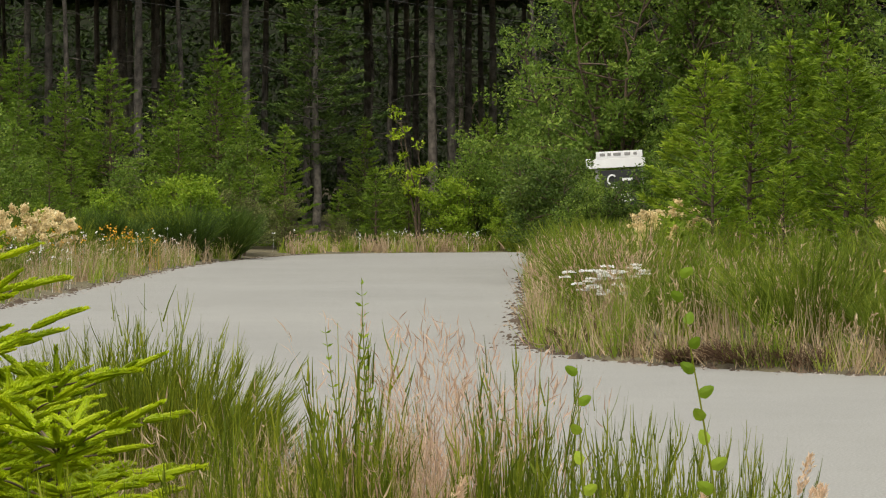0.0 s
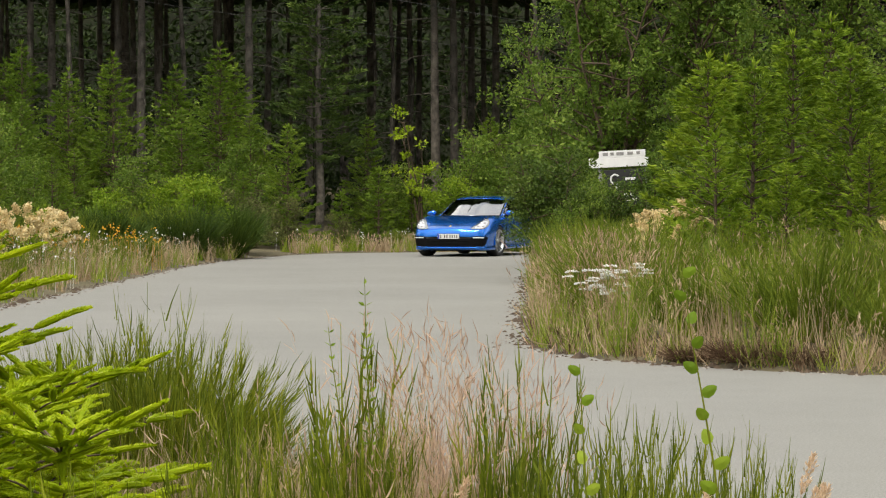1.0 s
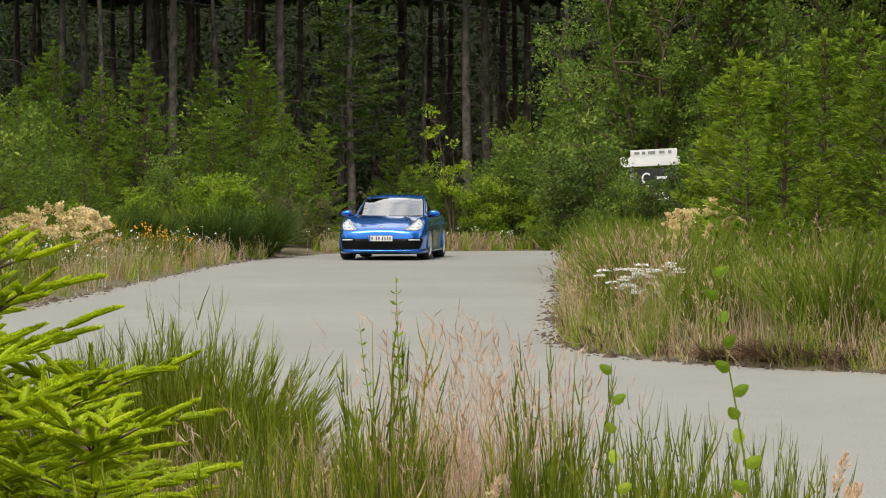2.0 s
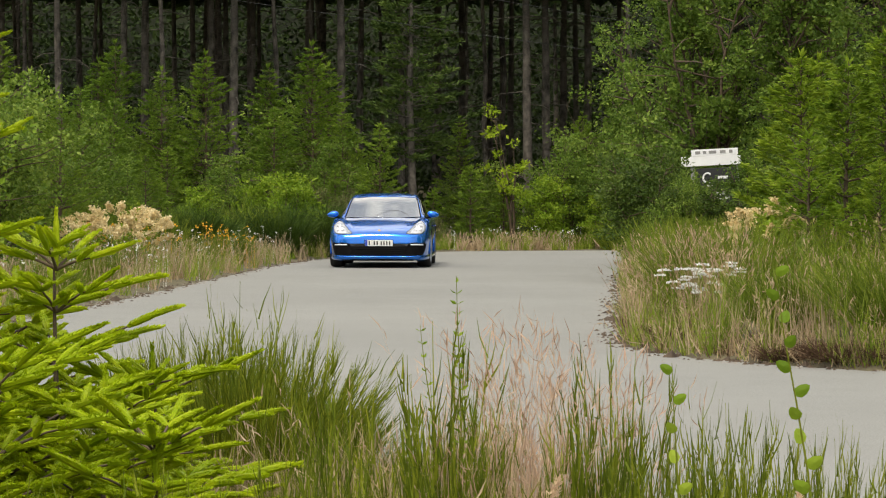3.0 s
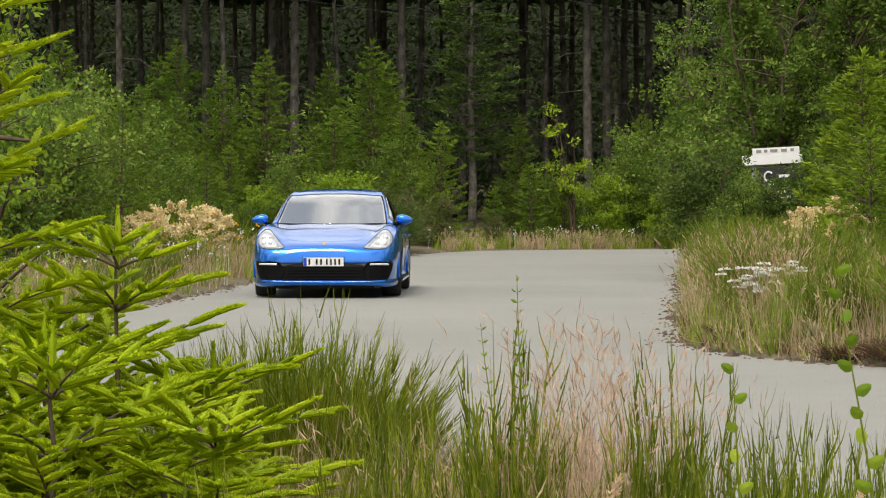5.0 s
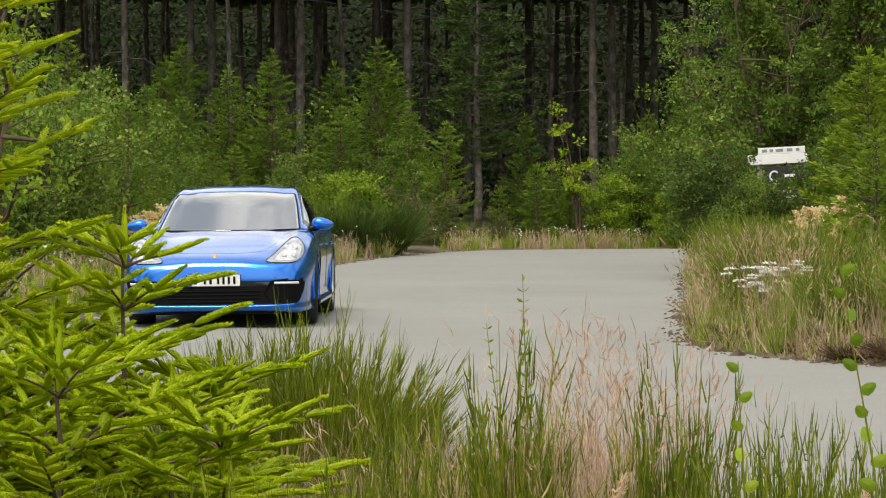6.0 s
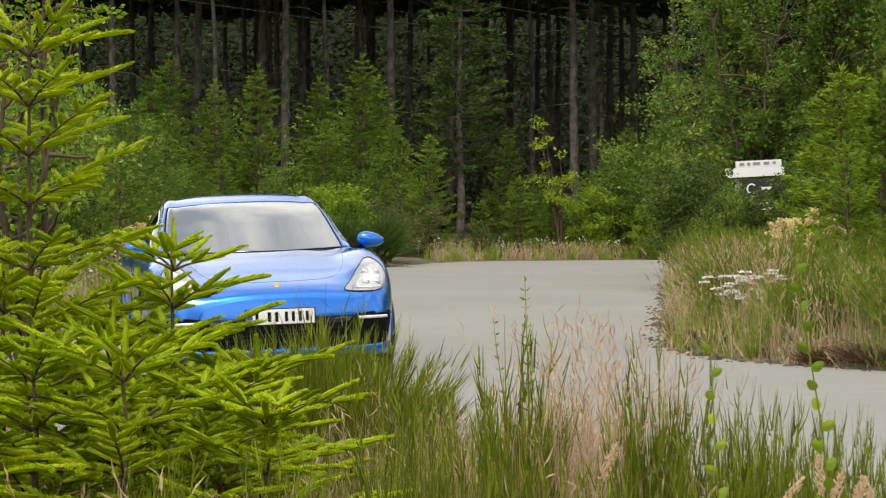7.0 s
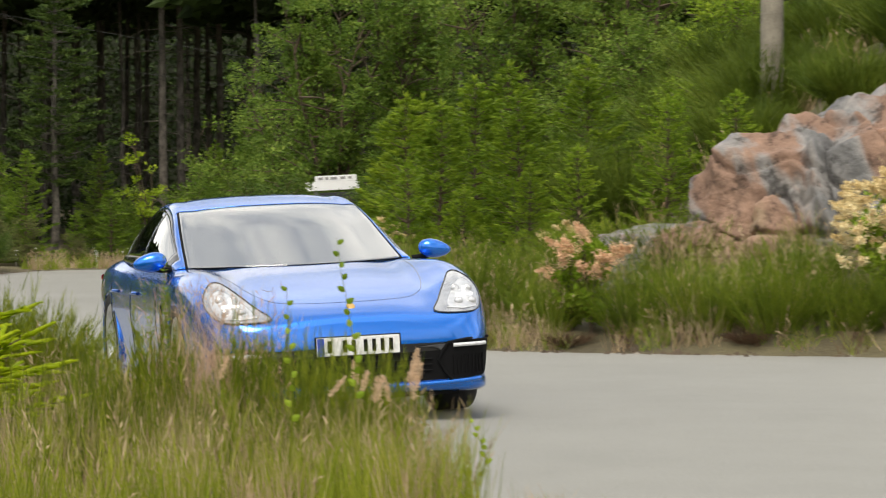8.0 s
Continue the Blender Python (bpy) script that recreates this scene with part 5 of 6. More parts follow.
for k, (x, y, s) in enumerate([(-0.25, 7.7, 0.95), (-0.3, 7.3, 0.8), (0.2, 7.8, 0.92), (0.26, 7.5, 0.82), (0.43, 7.2, 0.85), (0.75, 7.2, 0.76), (0.84, 7.4, 0.7), (0.6, 7.1, 0.7), (-0.5, 7.5, 0.72), (0.02, 7.9, 0.75), (-0.62, 6.6, 0.6), (0.12, 6.9, 0.62), (0.5, 6.8, 0.66), (0.9, 7.1, 0.7), (0.38, 7.35, 1.02), (0.5, 7.4, 0.94), (0.62, 7.4, 0.94), (0.74, 7.3, 0.88), (0.88, 7.25, 0.84), (0.17, 7.6, 1.04), (-0.27, 7.85, 1.0), (-0.2, 7.9, 0.9)]):
    if k == 0:
        tall_stalk.matrix_basis = stand(x, y)
    else:
        o = copy_thing(tall_stalk, stand(x, y, 97 * k))
        o.scale = (s, s, s)
front_spots = [(x, y, 0.3) for x in np.arange(-1.7, 0.8, 0.35) for y in np.arange(4.7, 6.7, 0.4)]
grass_patch("near_grass", front_spots, 0.28, 0.48, 5600, [(M_NEAR_GRASS, 0.7), (M_DRY, 0.3)], "tangled green and dry grass at the verge front", 0.0046, 0.04, M_DRY, 0.2, bow=0.015)
for k, (x, y, s) in enumerate([(-1.2, 6.4, 0.62), (-0.9, 6.7, 0.66), (-0.55, 6.1, 0.55), (-0.3, 6.5, 0.6), (0.05, 6.2, 0.55), (0.25, 6.4, 0.56), (0.55, 6.2, 0.5), (-0.75, 5.8, 0.5)]):
    o = copy_thing(ns, stand(x, y, 131 * k))
    o.scale = (s * 1.1, s * 1.1, s)
# ---- the blue car ----
from mathutils.bvhtree import BVHTree


def paint():
    m, nt, b = blank("blue_metallic_paint")
    fl = noise_of(nt, 900, 2)
    col = ramp(nt, fl, [(0.3, (0.004, 0.13, 0.54)), (0.7, (0.011, 0.19, 0.76))])
    nt.links.new(col, b.inputs["Base Color"])
    b.inputs["Metallic"].default_value, b.inputs["Roughness"].default_value = 0.68, 0.24
    b.inputs["Coat Weight"].default_value, b.inputs["Coat Roughness"].default_value = 1.0, 0.06
    return m


def plain(name, col, rough=0.5, metal=0.0, coat=0.0, glow=None, power=0.0, spec=0.5):
    m, nt, b = blank(name)
    n1 = noise_of(nt, 30, 3)
    c = ramp(nt, n1, [(0.3, tuple(k * 0.85 for k in col)), (0.7, tuple(min(1.0, k * 1.12) for k in col))])
    nt.links.new(c, b.inputs["Base Color"])
    b.inputs["Roughness"].default_value, b.inputs["Metallic"].default_value, b.inputs["Coat Weight"].default_value = rough, metal, coat
    b.inputs["Specular IOR Level"].default_value = spec
    if glow:
        b.inputs["Emission Color"].default_value, b.inputs["Emission Strength"].default_value = (*glow, 1), power
    return m


def glass(name, tint, ior=1.5, rough=0.0):
    m, nt, b = blank(name)
    b.inputs["Base Color"].default_value = (*tint, 1)
    b.inputs["Transmission Weight"].default_value = 1.0
    b.inputs["Roughness"].default_value = rough
    b.inputs["IOR"].default_value = ior
    b.inputs["Coat Weight"].default_value, b.inputs["Coat IOR"].default_value, b.inputs["Coat Roughness"].default_value = 1.0, 4.0, 0.01
    return m


M_PAINT = paint()
M_BLACK = plain("satin_black_trim", (0.005, 0.005, 0.0055), 0.8, spec=0.12)
M_GLOSS_BLACK = plain("gloss_black_trim", (0.008, 0.008, 0.009), 0.15, coat=0.5)
M_RUBBER = surface("tyre_rubber", (0.012, 0.012, 0.012), (0.03, 0.03, 0.03), 0.85, scale=12, fine=90, bump=0.3, bump_size=0.003)
M_RIM = plain("silver_alloy", (0.62, 0.63, 0.64), 0.28, 0.9, 0.4)
M_GLASS = glass("tinted_windscreen", (0.22, 0.25, 0.25), 1.5)
M_SIDEGLASS = glass("dark_side_glass", (0.12, 0.14, 0.14), 1.5)
M_CHROME = plain("headlight_reflector", (0.44, 0.45, 0.47), 0.25, 0.7, 0.7)
M_HOUSING = plain("lamp_housing_silver", (0.6, 0.61, 0.63), 0.3, 0.6, 0.6)
M_LENS = plain("clear_grey_lamp_lens", (0.62, 0.63, 0.65), 0.12, 0.4, 0.9)
M_LED = plain("white_led", (0.9, 0.9, 0.9), 0.3, glow=(1.0, 0.97, 0.92), power=1.0)
M_DRL = plain("white_light_bar", (0.7, 0.71, 0.73), 0.35, 0.2, 0.3)
M_PLATE = plain("white_plate_sheet", (0.72, 0.72, 0.7), 0.4)
M_PLATE_BLUE = plain("blue_plate_band", (0.01, 0.05, 0.4), 0.4)
M_CABIN = surface("dark_cabin_leather", (0.012, 0.012, 0.012), (0.03, 0.028, 0.026), 0.6, scale=9, fine=90)
M_DISC = plain("brake_steel", (0.3, 0.3, 0.31), 0.4, 0.8)
M_GOLD = plain("gold_badge", (0.6, 0.38, 0.12), 0.35, 0.6)
M_RED = plain("red_lens", (0.35, 0.01, 0.01), 0.2, coat=0.6)


def smooth_grid(ctrl, na, nb):
    """Catmull-Rom over a net of control points (rows, columns, 3) to na x nb steps a cell."""
    def along(p, n):
        q = np.concatenate([2 * p[:1] - p[1:2], p, 2 * p[-1:] - p[-2:-1]])
        out = []
        for i in range(1, len(q) - 2):
            for u in np.arange(n) / n:
                out.append(0.5 * (2 * q[i] + (-q[i - 1] + q[i + 1]) * u + (2 * q[i - 1] - 5 * q[i] + 4 * q[i + 1] - q[i + 2]) * u * u + (-q[i - 1] + 3 * q[i] - 3 * q[i + 1] + q[i + 2]) * u ** 3))
        out.append(q[-2])
        return np.array(out)
    g = along(np.asarray(ctrl, float), na)
    return np.swapaxes(along(np.swapaxes(g, 0, 1), nb), 0, 1)


# y, half width, bonnet or deck height, wing height, underside
STATIONS = [(-2.475, 0.64, 0.605, 0.56, 0.2), (-2.44, 0.75, 0.65, 0.61, 0.165), (-2.36, 0.835, 0.69, 0.675, 0.15), (-2.22, 0.892, 0.735, 0.755, 0.14), (-2.02, 0.935, 0.79, 0.845, 0.14), (-1.75, 0.96, 0.845, 0.905, 0.14), (-1.475, 0.968, 0.89, 0.938, 0.15), (-1.15, 0.966, 0.93, 0.945, 0.15), (-0.8, 0.952, 0.958, 0.945, 0.16), (-0.3, 0.943, 0.955, 0.95, 0.16), (0.4, 0.943, 0.96, 0.957, 0.17), (1.0, 0.953, 0.97, 0.972, 0.17), (1.475, 0.968, 0.98, 0.99, 0.18), (1.9, 0.955, 0.975, 0.965, 0.2), (2.3, 0.9, 0.95, 0.925, 0.3), (2.53, 0.81, 0.9, 0.86, 0.4), (2.58, 0.73, 0.86, 0.81, 0.45)]
AXLES = (-1.475, 1.475)


def body_grid():
    net = []
    for y, hw, zc, zf, zb in STATIONS:
        mid = zb + (zf - zb) * 0.6
        half = [(0, zc), (0.35, zc - 0.004), (0.6, zc - 0.022 + 0.3 * max(0, zf - zc)), (0.79, zf), (0.91, zf - 0.03), (0.975, zf - 0.11), (1.0, mid), (0.985, zb + (zf - zb) * 0.36), (0.975, zb + (zf - zb) * 0.17), (0.94, zb), (0.5, zb), (0, zb)]
        full = [(-x * hw, z) for x, z in half[::-1]] + [(x * hw, z) for x, z in half[1:]]
        net.append([(x, y, z) for x, z in full])
    return smooth_grid(net, 7, 4)


def build_body(car):
    g = body_grid()
    na, nb = g.shape[:2]
    v = g.reshape(-1, 3).copy()
    f = []
    R = 0.392
    side = np.abs(v[:, 0]) > 0.78
    hub = np.where(v[:, 1] < 0, AXLES[0], AXLES[1])
    dy, dz = v[:, 1] - hub, v[:, 2] - 0.355
    r = np.hypot(dy, dz)
    band = side & (r > R * 0.9) & (r < R) & (v[:, 2] > 0.2)
    v[band, 1] = (hub + dy * R / np.maximum(r, 1e-6))[band]
    v[band, 2] = (0.355 + dz * R / np.maximum(r, 1e-6))[band]
    inside = side & (r < R * 1.001)
    for i in range(na - 1):
        for j in range(nb - 1):
            q = (i * nb + j, i * nb + j + 1, (i + 1) * nb + j + 1, (i + 1) * nb + j)
            if not all(inside[k] for k in q):
                f.append(q)
    f.append(tuple(range(nb))[::-1])
    f.append(tuple((na - 1) * nb + k for k in range(nb)))
    me = mesh("bodyshell", v, f, M_PAINT, True)
    bm = bmesh.new()
    bm.from_mesh(me)
    bmesh.ops.recalc_face_normals(bm, faces=bm.faces)
    bm.to_mesh(me)
    bm.free()
    part("bodyshell", me, car, "glossy blue metallic bodywork")
    solid = BVHTree.FromPolygons([tuple(p) for p in g.reshape(-1, 3)], [(i * nb + j, i * nb + j + 1, (i + 1) * nb + j + 1, (i + 1) * nb + j) for i in range(na - 1) for j in range(nb - 1)] + f[-2:])
    for s in (-1, 1):
        for ay in AXLES:
            a = np.linspace(-0.25, math.pi + 0.25, 30)
            h = Heap()
            h.add(*tube(np.column_stack([np.full(30, s * 0.945), ay + R * np.cos(a), 0.355 + R * np.sin(a)]), np.full(30, 0.016), 6))
            part("arch_lip", h.mesh("arch_lip", M_PAINT, True), car)
            h = Heap()
            rows = []
            for x in (0.6, 0.93):
                rows.append(np.column_stack([np.full(30, s * x), ay + (R + 0.004) * np.cos(a), 0.355 + (R + 0.004) * np.sin(a)]))
            lv = np.concatenate(rows)
            h.add(lv, [(k, k + 1, 31 + k, 30 + k) for k in range(29)])
            h.add(np.vstack([rows[0], [[s * 0.6, ay, 0.3]]]), [(k, k + 1, 30, 30) for k in range(29)] and [(k, k + 1, 30) for k in range(29)])
            part("wheel_well", h.mesh("wheel_well", M_BLACK, True), car)
    return solid


def front_hit(solid, x, z, lift=0.005):
    p, n, *_ = solid.ray_cast(Vector((x, -4, z)), Vector((0, 1, 0)))
    if p is None:
        p, n = Vector((x, -2.3, z)), Vector((0, -1, 0))
    if n.y > 0:
        n = -n
    return p + n * lift


def top_hit(solid, x, y, lift=0.004):
    p, n, *_ = solid.ray_cast(Vector((x, y, 3)), Vector((0, 0, -1)))
    if n.z < 0:
        n = -n
    return p + n * lift


def side_hit(solid, s, y, z, lift=0.003):
    p, n, *_ = solid.ray_cast(Vector((s * 3, y, z)), Vector((-s, 0, 0)))
    if p is None:
        return Vector((s * 0.95, y, z))
    if n.x * s < 0:
        n = -n
    return p + n * lift


def rounded(outline, per=6):
    """A closed smooth outline through corner points."""
    p = np.asarray(outline, float)
    n = len(p)
    out = []
    for i in range(n):
        a, b, c, d = p[i - 1], p[i], p[(i + 1) % n], p[(i + 2) % n]
        for u in np.arange(per) / per:
            out.append(0.5 * (2 * b + (c - a) * u + (2 * a - 5 * b + 4 * c - d) * u * u + (-a + 3 * b - 3 * c + d) * u ** 3))
    return np.array(out)


def front_patch(solid, name, outline, mat, car, lift=0.005, label="", per=6, rings=5, dish=0.0):
    o = rounded(outline, per) if per > 1 else np.asarray(outline, float)
    c = o.mean(0)
    v = [front_hit(solid, c[0], c[1], lift - dish)]
    for k in range(1, rings + 1):
        u = k / rings
        for q in o:
            w = c + (q - c) * u
            v.append(front_hit(solid, w[0], w[1], lift - dish * (1 - u ** 4)))
    n = len(o)
    f = [(0, 1 + j, 1 + (j + 1) % n) for j in range(n)]
    for k in range(rings - 1):
        a, b = 1 + k * n, 1 + (k + 1) * n
        f += [(a + j, b + j, b + (j + 1) % n, a + (j + 1) % n) for j in range(n)]
    return part(name, mesh(name, [tuple(p) for p in v], f, mat, True), car, label)


def strip(name, pts, radius, mat, parent, label="", sides=6):
    h = Heap()
    p = np.array([tuple(q) for q in pts])
    h.add(*tube(p, np.full(len(p), radius), sides))
    return part(name, h.mesh(name, mat, True), parent, label)


def build_front(car, solid):
    front_patch(solid, "lower_grille", [(-0.55, 0.42), (-0.2, 0.42), (0.2, 0.42), (0.55, 0.42), (0.58, 0.34), (0.6, 0.24), (0.3, 0.228), (-0.3, 0.228), (-0.6, 0.24), (-0.58, 0.34)], M_BLACK, car, 0.004, "black open lower grille", 4)
    for z in (0.255, 0.29, 0.325, 0.36):
        w = 0.4 if z < 0.27 else 0.46
        strip("grille_bar", [front_hit(solid, x, z, 0.008) for x in np.linspace(-w, w, 15)], 0.006, M_BLACK, car)
    front_patch(solid, "bumper_recess", [(-0.86, 0.465), (-0.5, 0.458), (0, 0.462), (0.5, 0.458), (0.86, 0.465), (0.84, 0.435), (0.5, 0.41), (0, 0.405), (-0.5, 0.41), (-0.84, 0.435)], M_GLOSS_BLACK, car, 0.0045, "", 4)
    for s in (-1, 1):
        intake = front_patch(solid, "air_intake", [(s * x, z) for x, z in ((0.5, 0.34), (0.565, 0.445), (0.7, 0.462), (0.86, 0.46), (0.875, 0.4), (0.84, 0.285), (0.79, 0.235), (0.57, 0.23))], M_BLACK, car, 0.006, "black side air intake with slats", 4)
        for k, x in enumerate(np.linspace(0.6, 0.8, 9)):
            strip("slat", [front_hit(solid, s * x, z, 0.01) for z in (0.26, 0.3, 0.34, 0.375)], 0.004, M_BLACK, intake)
        strip("frame", [front_hit(solid, s * x, z, 0.01) for x, z in ((0.86, 0.472), (0.7, 0.47), (0.57, 0.455), (0.535, 0.41), (0.5, 0.35), (0.545, 0.27), (0.585, 0.225))], 0.009, M_BLACK, intake)
        strip("light_bar", [front_hit(solid, s * x, 0.436, 0.012) for x in np.linspace(0.6, 0.82, 9)], 0.0125, M_DRL, car, "slim white running light bar", 8)
        # headlight
        outline = [(s * x, z) for x, z in ((0.515, 0.648), (0.66, 0.632), (0.805, 0.645), (0.868, 0.72), (0.862, 0.80), (0.80, 0.868), (0.735, 0.868), (0.66, 0.80), (0.58, 0.715))]
        lamp = front_patch(solid, "headlight", outline, M_CHROME, car, 0.004, "clear headlight with four bright white lamps", 5, 6)
        o = rounded(outline, 5)
        strip("seal", [front_hit(solid, x, z, 0.005) for x, z in np.vstack([o, o[:1]])], 0.005, M_GLOSS_BLACK, lamp)
        front_patch(solid, "lamp_housing", [(s * x, z) for x, z in ((0.61, 0.672), (0.7, 0.655), (0.8, 0.665), (0.84, 0.73), (0.83, 0.79), (0.77, 0.825), (0.69, 0.77))], M_HOUSING, lamp, 0.0075, "", 4, 4)
        for dx, dz in ((0.685, 0.69), (0.775, 0.69), (0.705, 0.765), (0.785, 0.765)):
            c = front_hit(solid, s * dx, dz, 0.012)
            bm = bmesh.new()
            bmesh.ops.create_uvsphere(bm, u_segments=14, v_segments=8, radius=0.027, matrix=Matrix.Translation(c) @ Matrix.Diagonal((1, 0.5, 0.85, 1)))
            part("lamp", bm_mesh("lamp", bm, M_LENS, True), lamp)
            a = np.linspace(0, 6.283, 17)
            strip("bezel", [c + Vector((0.029 * math.cos(t), -0.003, 0.026 * math.sin(t))) for t in a], 0.002, M_HOUSING, lamp)
        core = front_hit(solid, s * 0.738, 0.728, 0.014)
        bm = bmesh.new()
        box_bm(bm, 0.02, 0.008, 0.1, tuple(core), None, 0.003)
        box_bm(bm, 0.11, 0.008, 0.018, tuple(core + Vector((0, -0.003, 0))), None, 0.003)
        part("daytime_light", bm_mesh("daytime_light", bm, M_LED), lamp, "white glowing cross between the lenses")
        strip("side_marker", [front_hit(solid, s * x, z, 0.008) for x, z in ((0.6, 0.662), (0.7, 0.652), (0.8, 0.662))], 0.005, M_DRL, lamp)
    # lip, skirt, plate, badge
    strip("front_lip", [front_hit(solid, x, 0.205 + 0.02 * (abs(x) / 0.85) ** 3, 0.004) for x in np.linspace(-0.78, 0.78, 31)], 0.016, M_PAINT, car, "", 8)
    bm = bmesh.new()
    box_bm(bm, 1.3, 0.5, 0.05, (0, -2.16, 0.155), None, 0.012)
    part("front_skirt", bm_mesh("front_skirt", bm, M_BLACK), car)
    py, pz = -2.492, 0.468
    bm = bmesh.new()
    box_bm(bm, 0.54, 0.014, 0.128, (0, py + 0.009, pz), None, 0.004)
    holder_ = part("plate_holder", bm_mesh("plate_holder", bm, M_GLOSS_BLACK), car)
    bm = bmesh.new()
    box_bm(bm, 0.52, 0.008, 0.112, (0, py, pz), None, 0.003)
    plate = part("number_plate", bm_mesh("number_plate", bm, M_PLATE), car, "white number plate with dark bars")
    bm = bmesh.new()
    box_bm(bm, 0.042, 0.003, 0.108, (-0.236, py - 0.0055, pz))
    part("plate_band", bm_mesh("plate_band", bm, M_PLATE_BLUE), plate)
    for x, w in ((-0.18, 0.044), (-0.085, 0.046), (-0.03, 0.046), (0.045, 0.042), (0.098, 0.042), (0.151, 0.042), (0.205, 0.044)):
        bm = bmesh.new()
        box_bm(bm, w * 0.55, 0.003, 0.074, (x, py - 0.0055, pz))
        part("plate_bar", bm_mesh("plate_bar", bm, M_BLACK), plate)
    c = top_hit(solid, 0, -2.33, 0.004)
    n = Vector((0, -0.55, 0.83))
    bm = bmesh.new()
    bmesh.ops.create_uvsphere(bm, u_segments=14, v_segments=8, radius=1.0, matrix=Matrix.Translation(c) @ n.to_track_quat("Z", "Y").to_matrix().to_4x4() @ Matrix.Diagonal((0.027, 0.034, 0.006, 1)))
    part("badge", bm_mesh("badge", bm, M_GOLD, True), car, "small gold shield badge")
    # bonnet shut line
    half = [(0.0, -2.245), (0.2, -2.235), (0.36, -2.2), (0.47, -2.12), (0.55, -1.95), (0.615, -1.6), (0.655, -1.25), (0.69, -0.9)]
    pts = [(-x, y) for x, y in half[::-1]] + half[1:]
    pts = smooth_grid(np.array([[(x, y, 0), (x, y, 0)] for x, y in pts]), 5, 1)[:, 0]
    strip("bonnet_seam", [top_hit(solid, x, y, -0.0008) for x, y, _ in pts], 0.0026, M_GLOSS_BLACK, car)
    for s in (-1, 1):
        for y0 in (-0.62, 0.52, 1.3):
            strip("door_seam", [side_hit(solid, s, y0 + 0.06 * (z - 0.6) + (0.25 * max(0, 0.6 - z) if y0 > 1 else 0) * -1, z, 0.0) for z in np.linspace(0.3, 0.9, 9)], 0.004, M_GLOSS_BLACK, car)
        for y0 in (0.3, 1.12):
            strip("door_handle", [side_hit(solid, s, y0 + d, 0.77, l) for d, l in ((-0.1, 0.004), (-0.06, 0.026), (0.06, 0.026), (0.1, 0.004))], 0.012, M_PAINT, car, "", 8)
        strip("side_vent", [side_hit(solid, s, -0.93 + 0.05 * (z - 0.5), z, -0.006) for z in np.linspace(0.42, 0.72, 6)], 0.016, M_BLACK, car)
        strip("sill", [Vector((s * 0.93, y, 0.2)) for y in np.linspace(-1.05, 1.05, 8)], 0.04, M_PAINT, car, "", 8)
        strip("rear_lamp", [Vector((s * x, y, 0.84)) for x, y in ((0.86, 2.36), (0.7, 2.53), (0.4, 2.575), (0.05, 2.585))], 0.03, M_RED, car, "red rear lamp band", 8)
    bm = bmesh.new()
    box_bm(bm, 1.5, 4.2, 0.06, (0, 0, 0.19), None, 0.02)
    part("underbody", bm_mesh("underbody", bm, M_BLACK), car)


CENTRE = [(-1.03, 0.944), (-0.65, 1.1), (-0.28, 1.25), (0.02, 1.348), (0.32, 1.398), (0.62, 1.418), (1.0, 1.403), (1.4, 1.348), (1.8, 1.248), (2.1, 1.13), (2.36, 0.985)]
RAIL = [(0.757, -0.7, 0.952), (0.725, -0.38, 1.083), (0.688, -0.06, 1.22), (0.655, 0.18, 1.305), (0.638, 0.4, 1.353), (0.628, 0.65, 1.368), (0.622, 1.0, 1.35), (0.605, 1.4, 1.292), (0.58, 1.75, 1.2), (0.55, 2.0, 1.105), (0.49, 2.3, 0.985)]
BELT = [(0.79, -0.7, 0.935), (0.842, -0.36, 0.945), (0.862, -0.03, 0.95), (0.868, 0.2, 0.952), (0.87, 0.4, 0.955), (0.87, 0.65, 0.958), (0.865, 1.0, 0.966), (0.845, 1.4, 0.973), (0.8, 1.75, 0.973), (0.72, 2.05, 0.963), (0.56, 2.36, 0.953)]


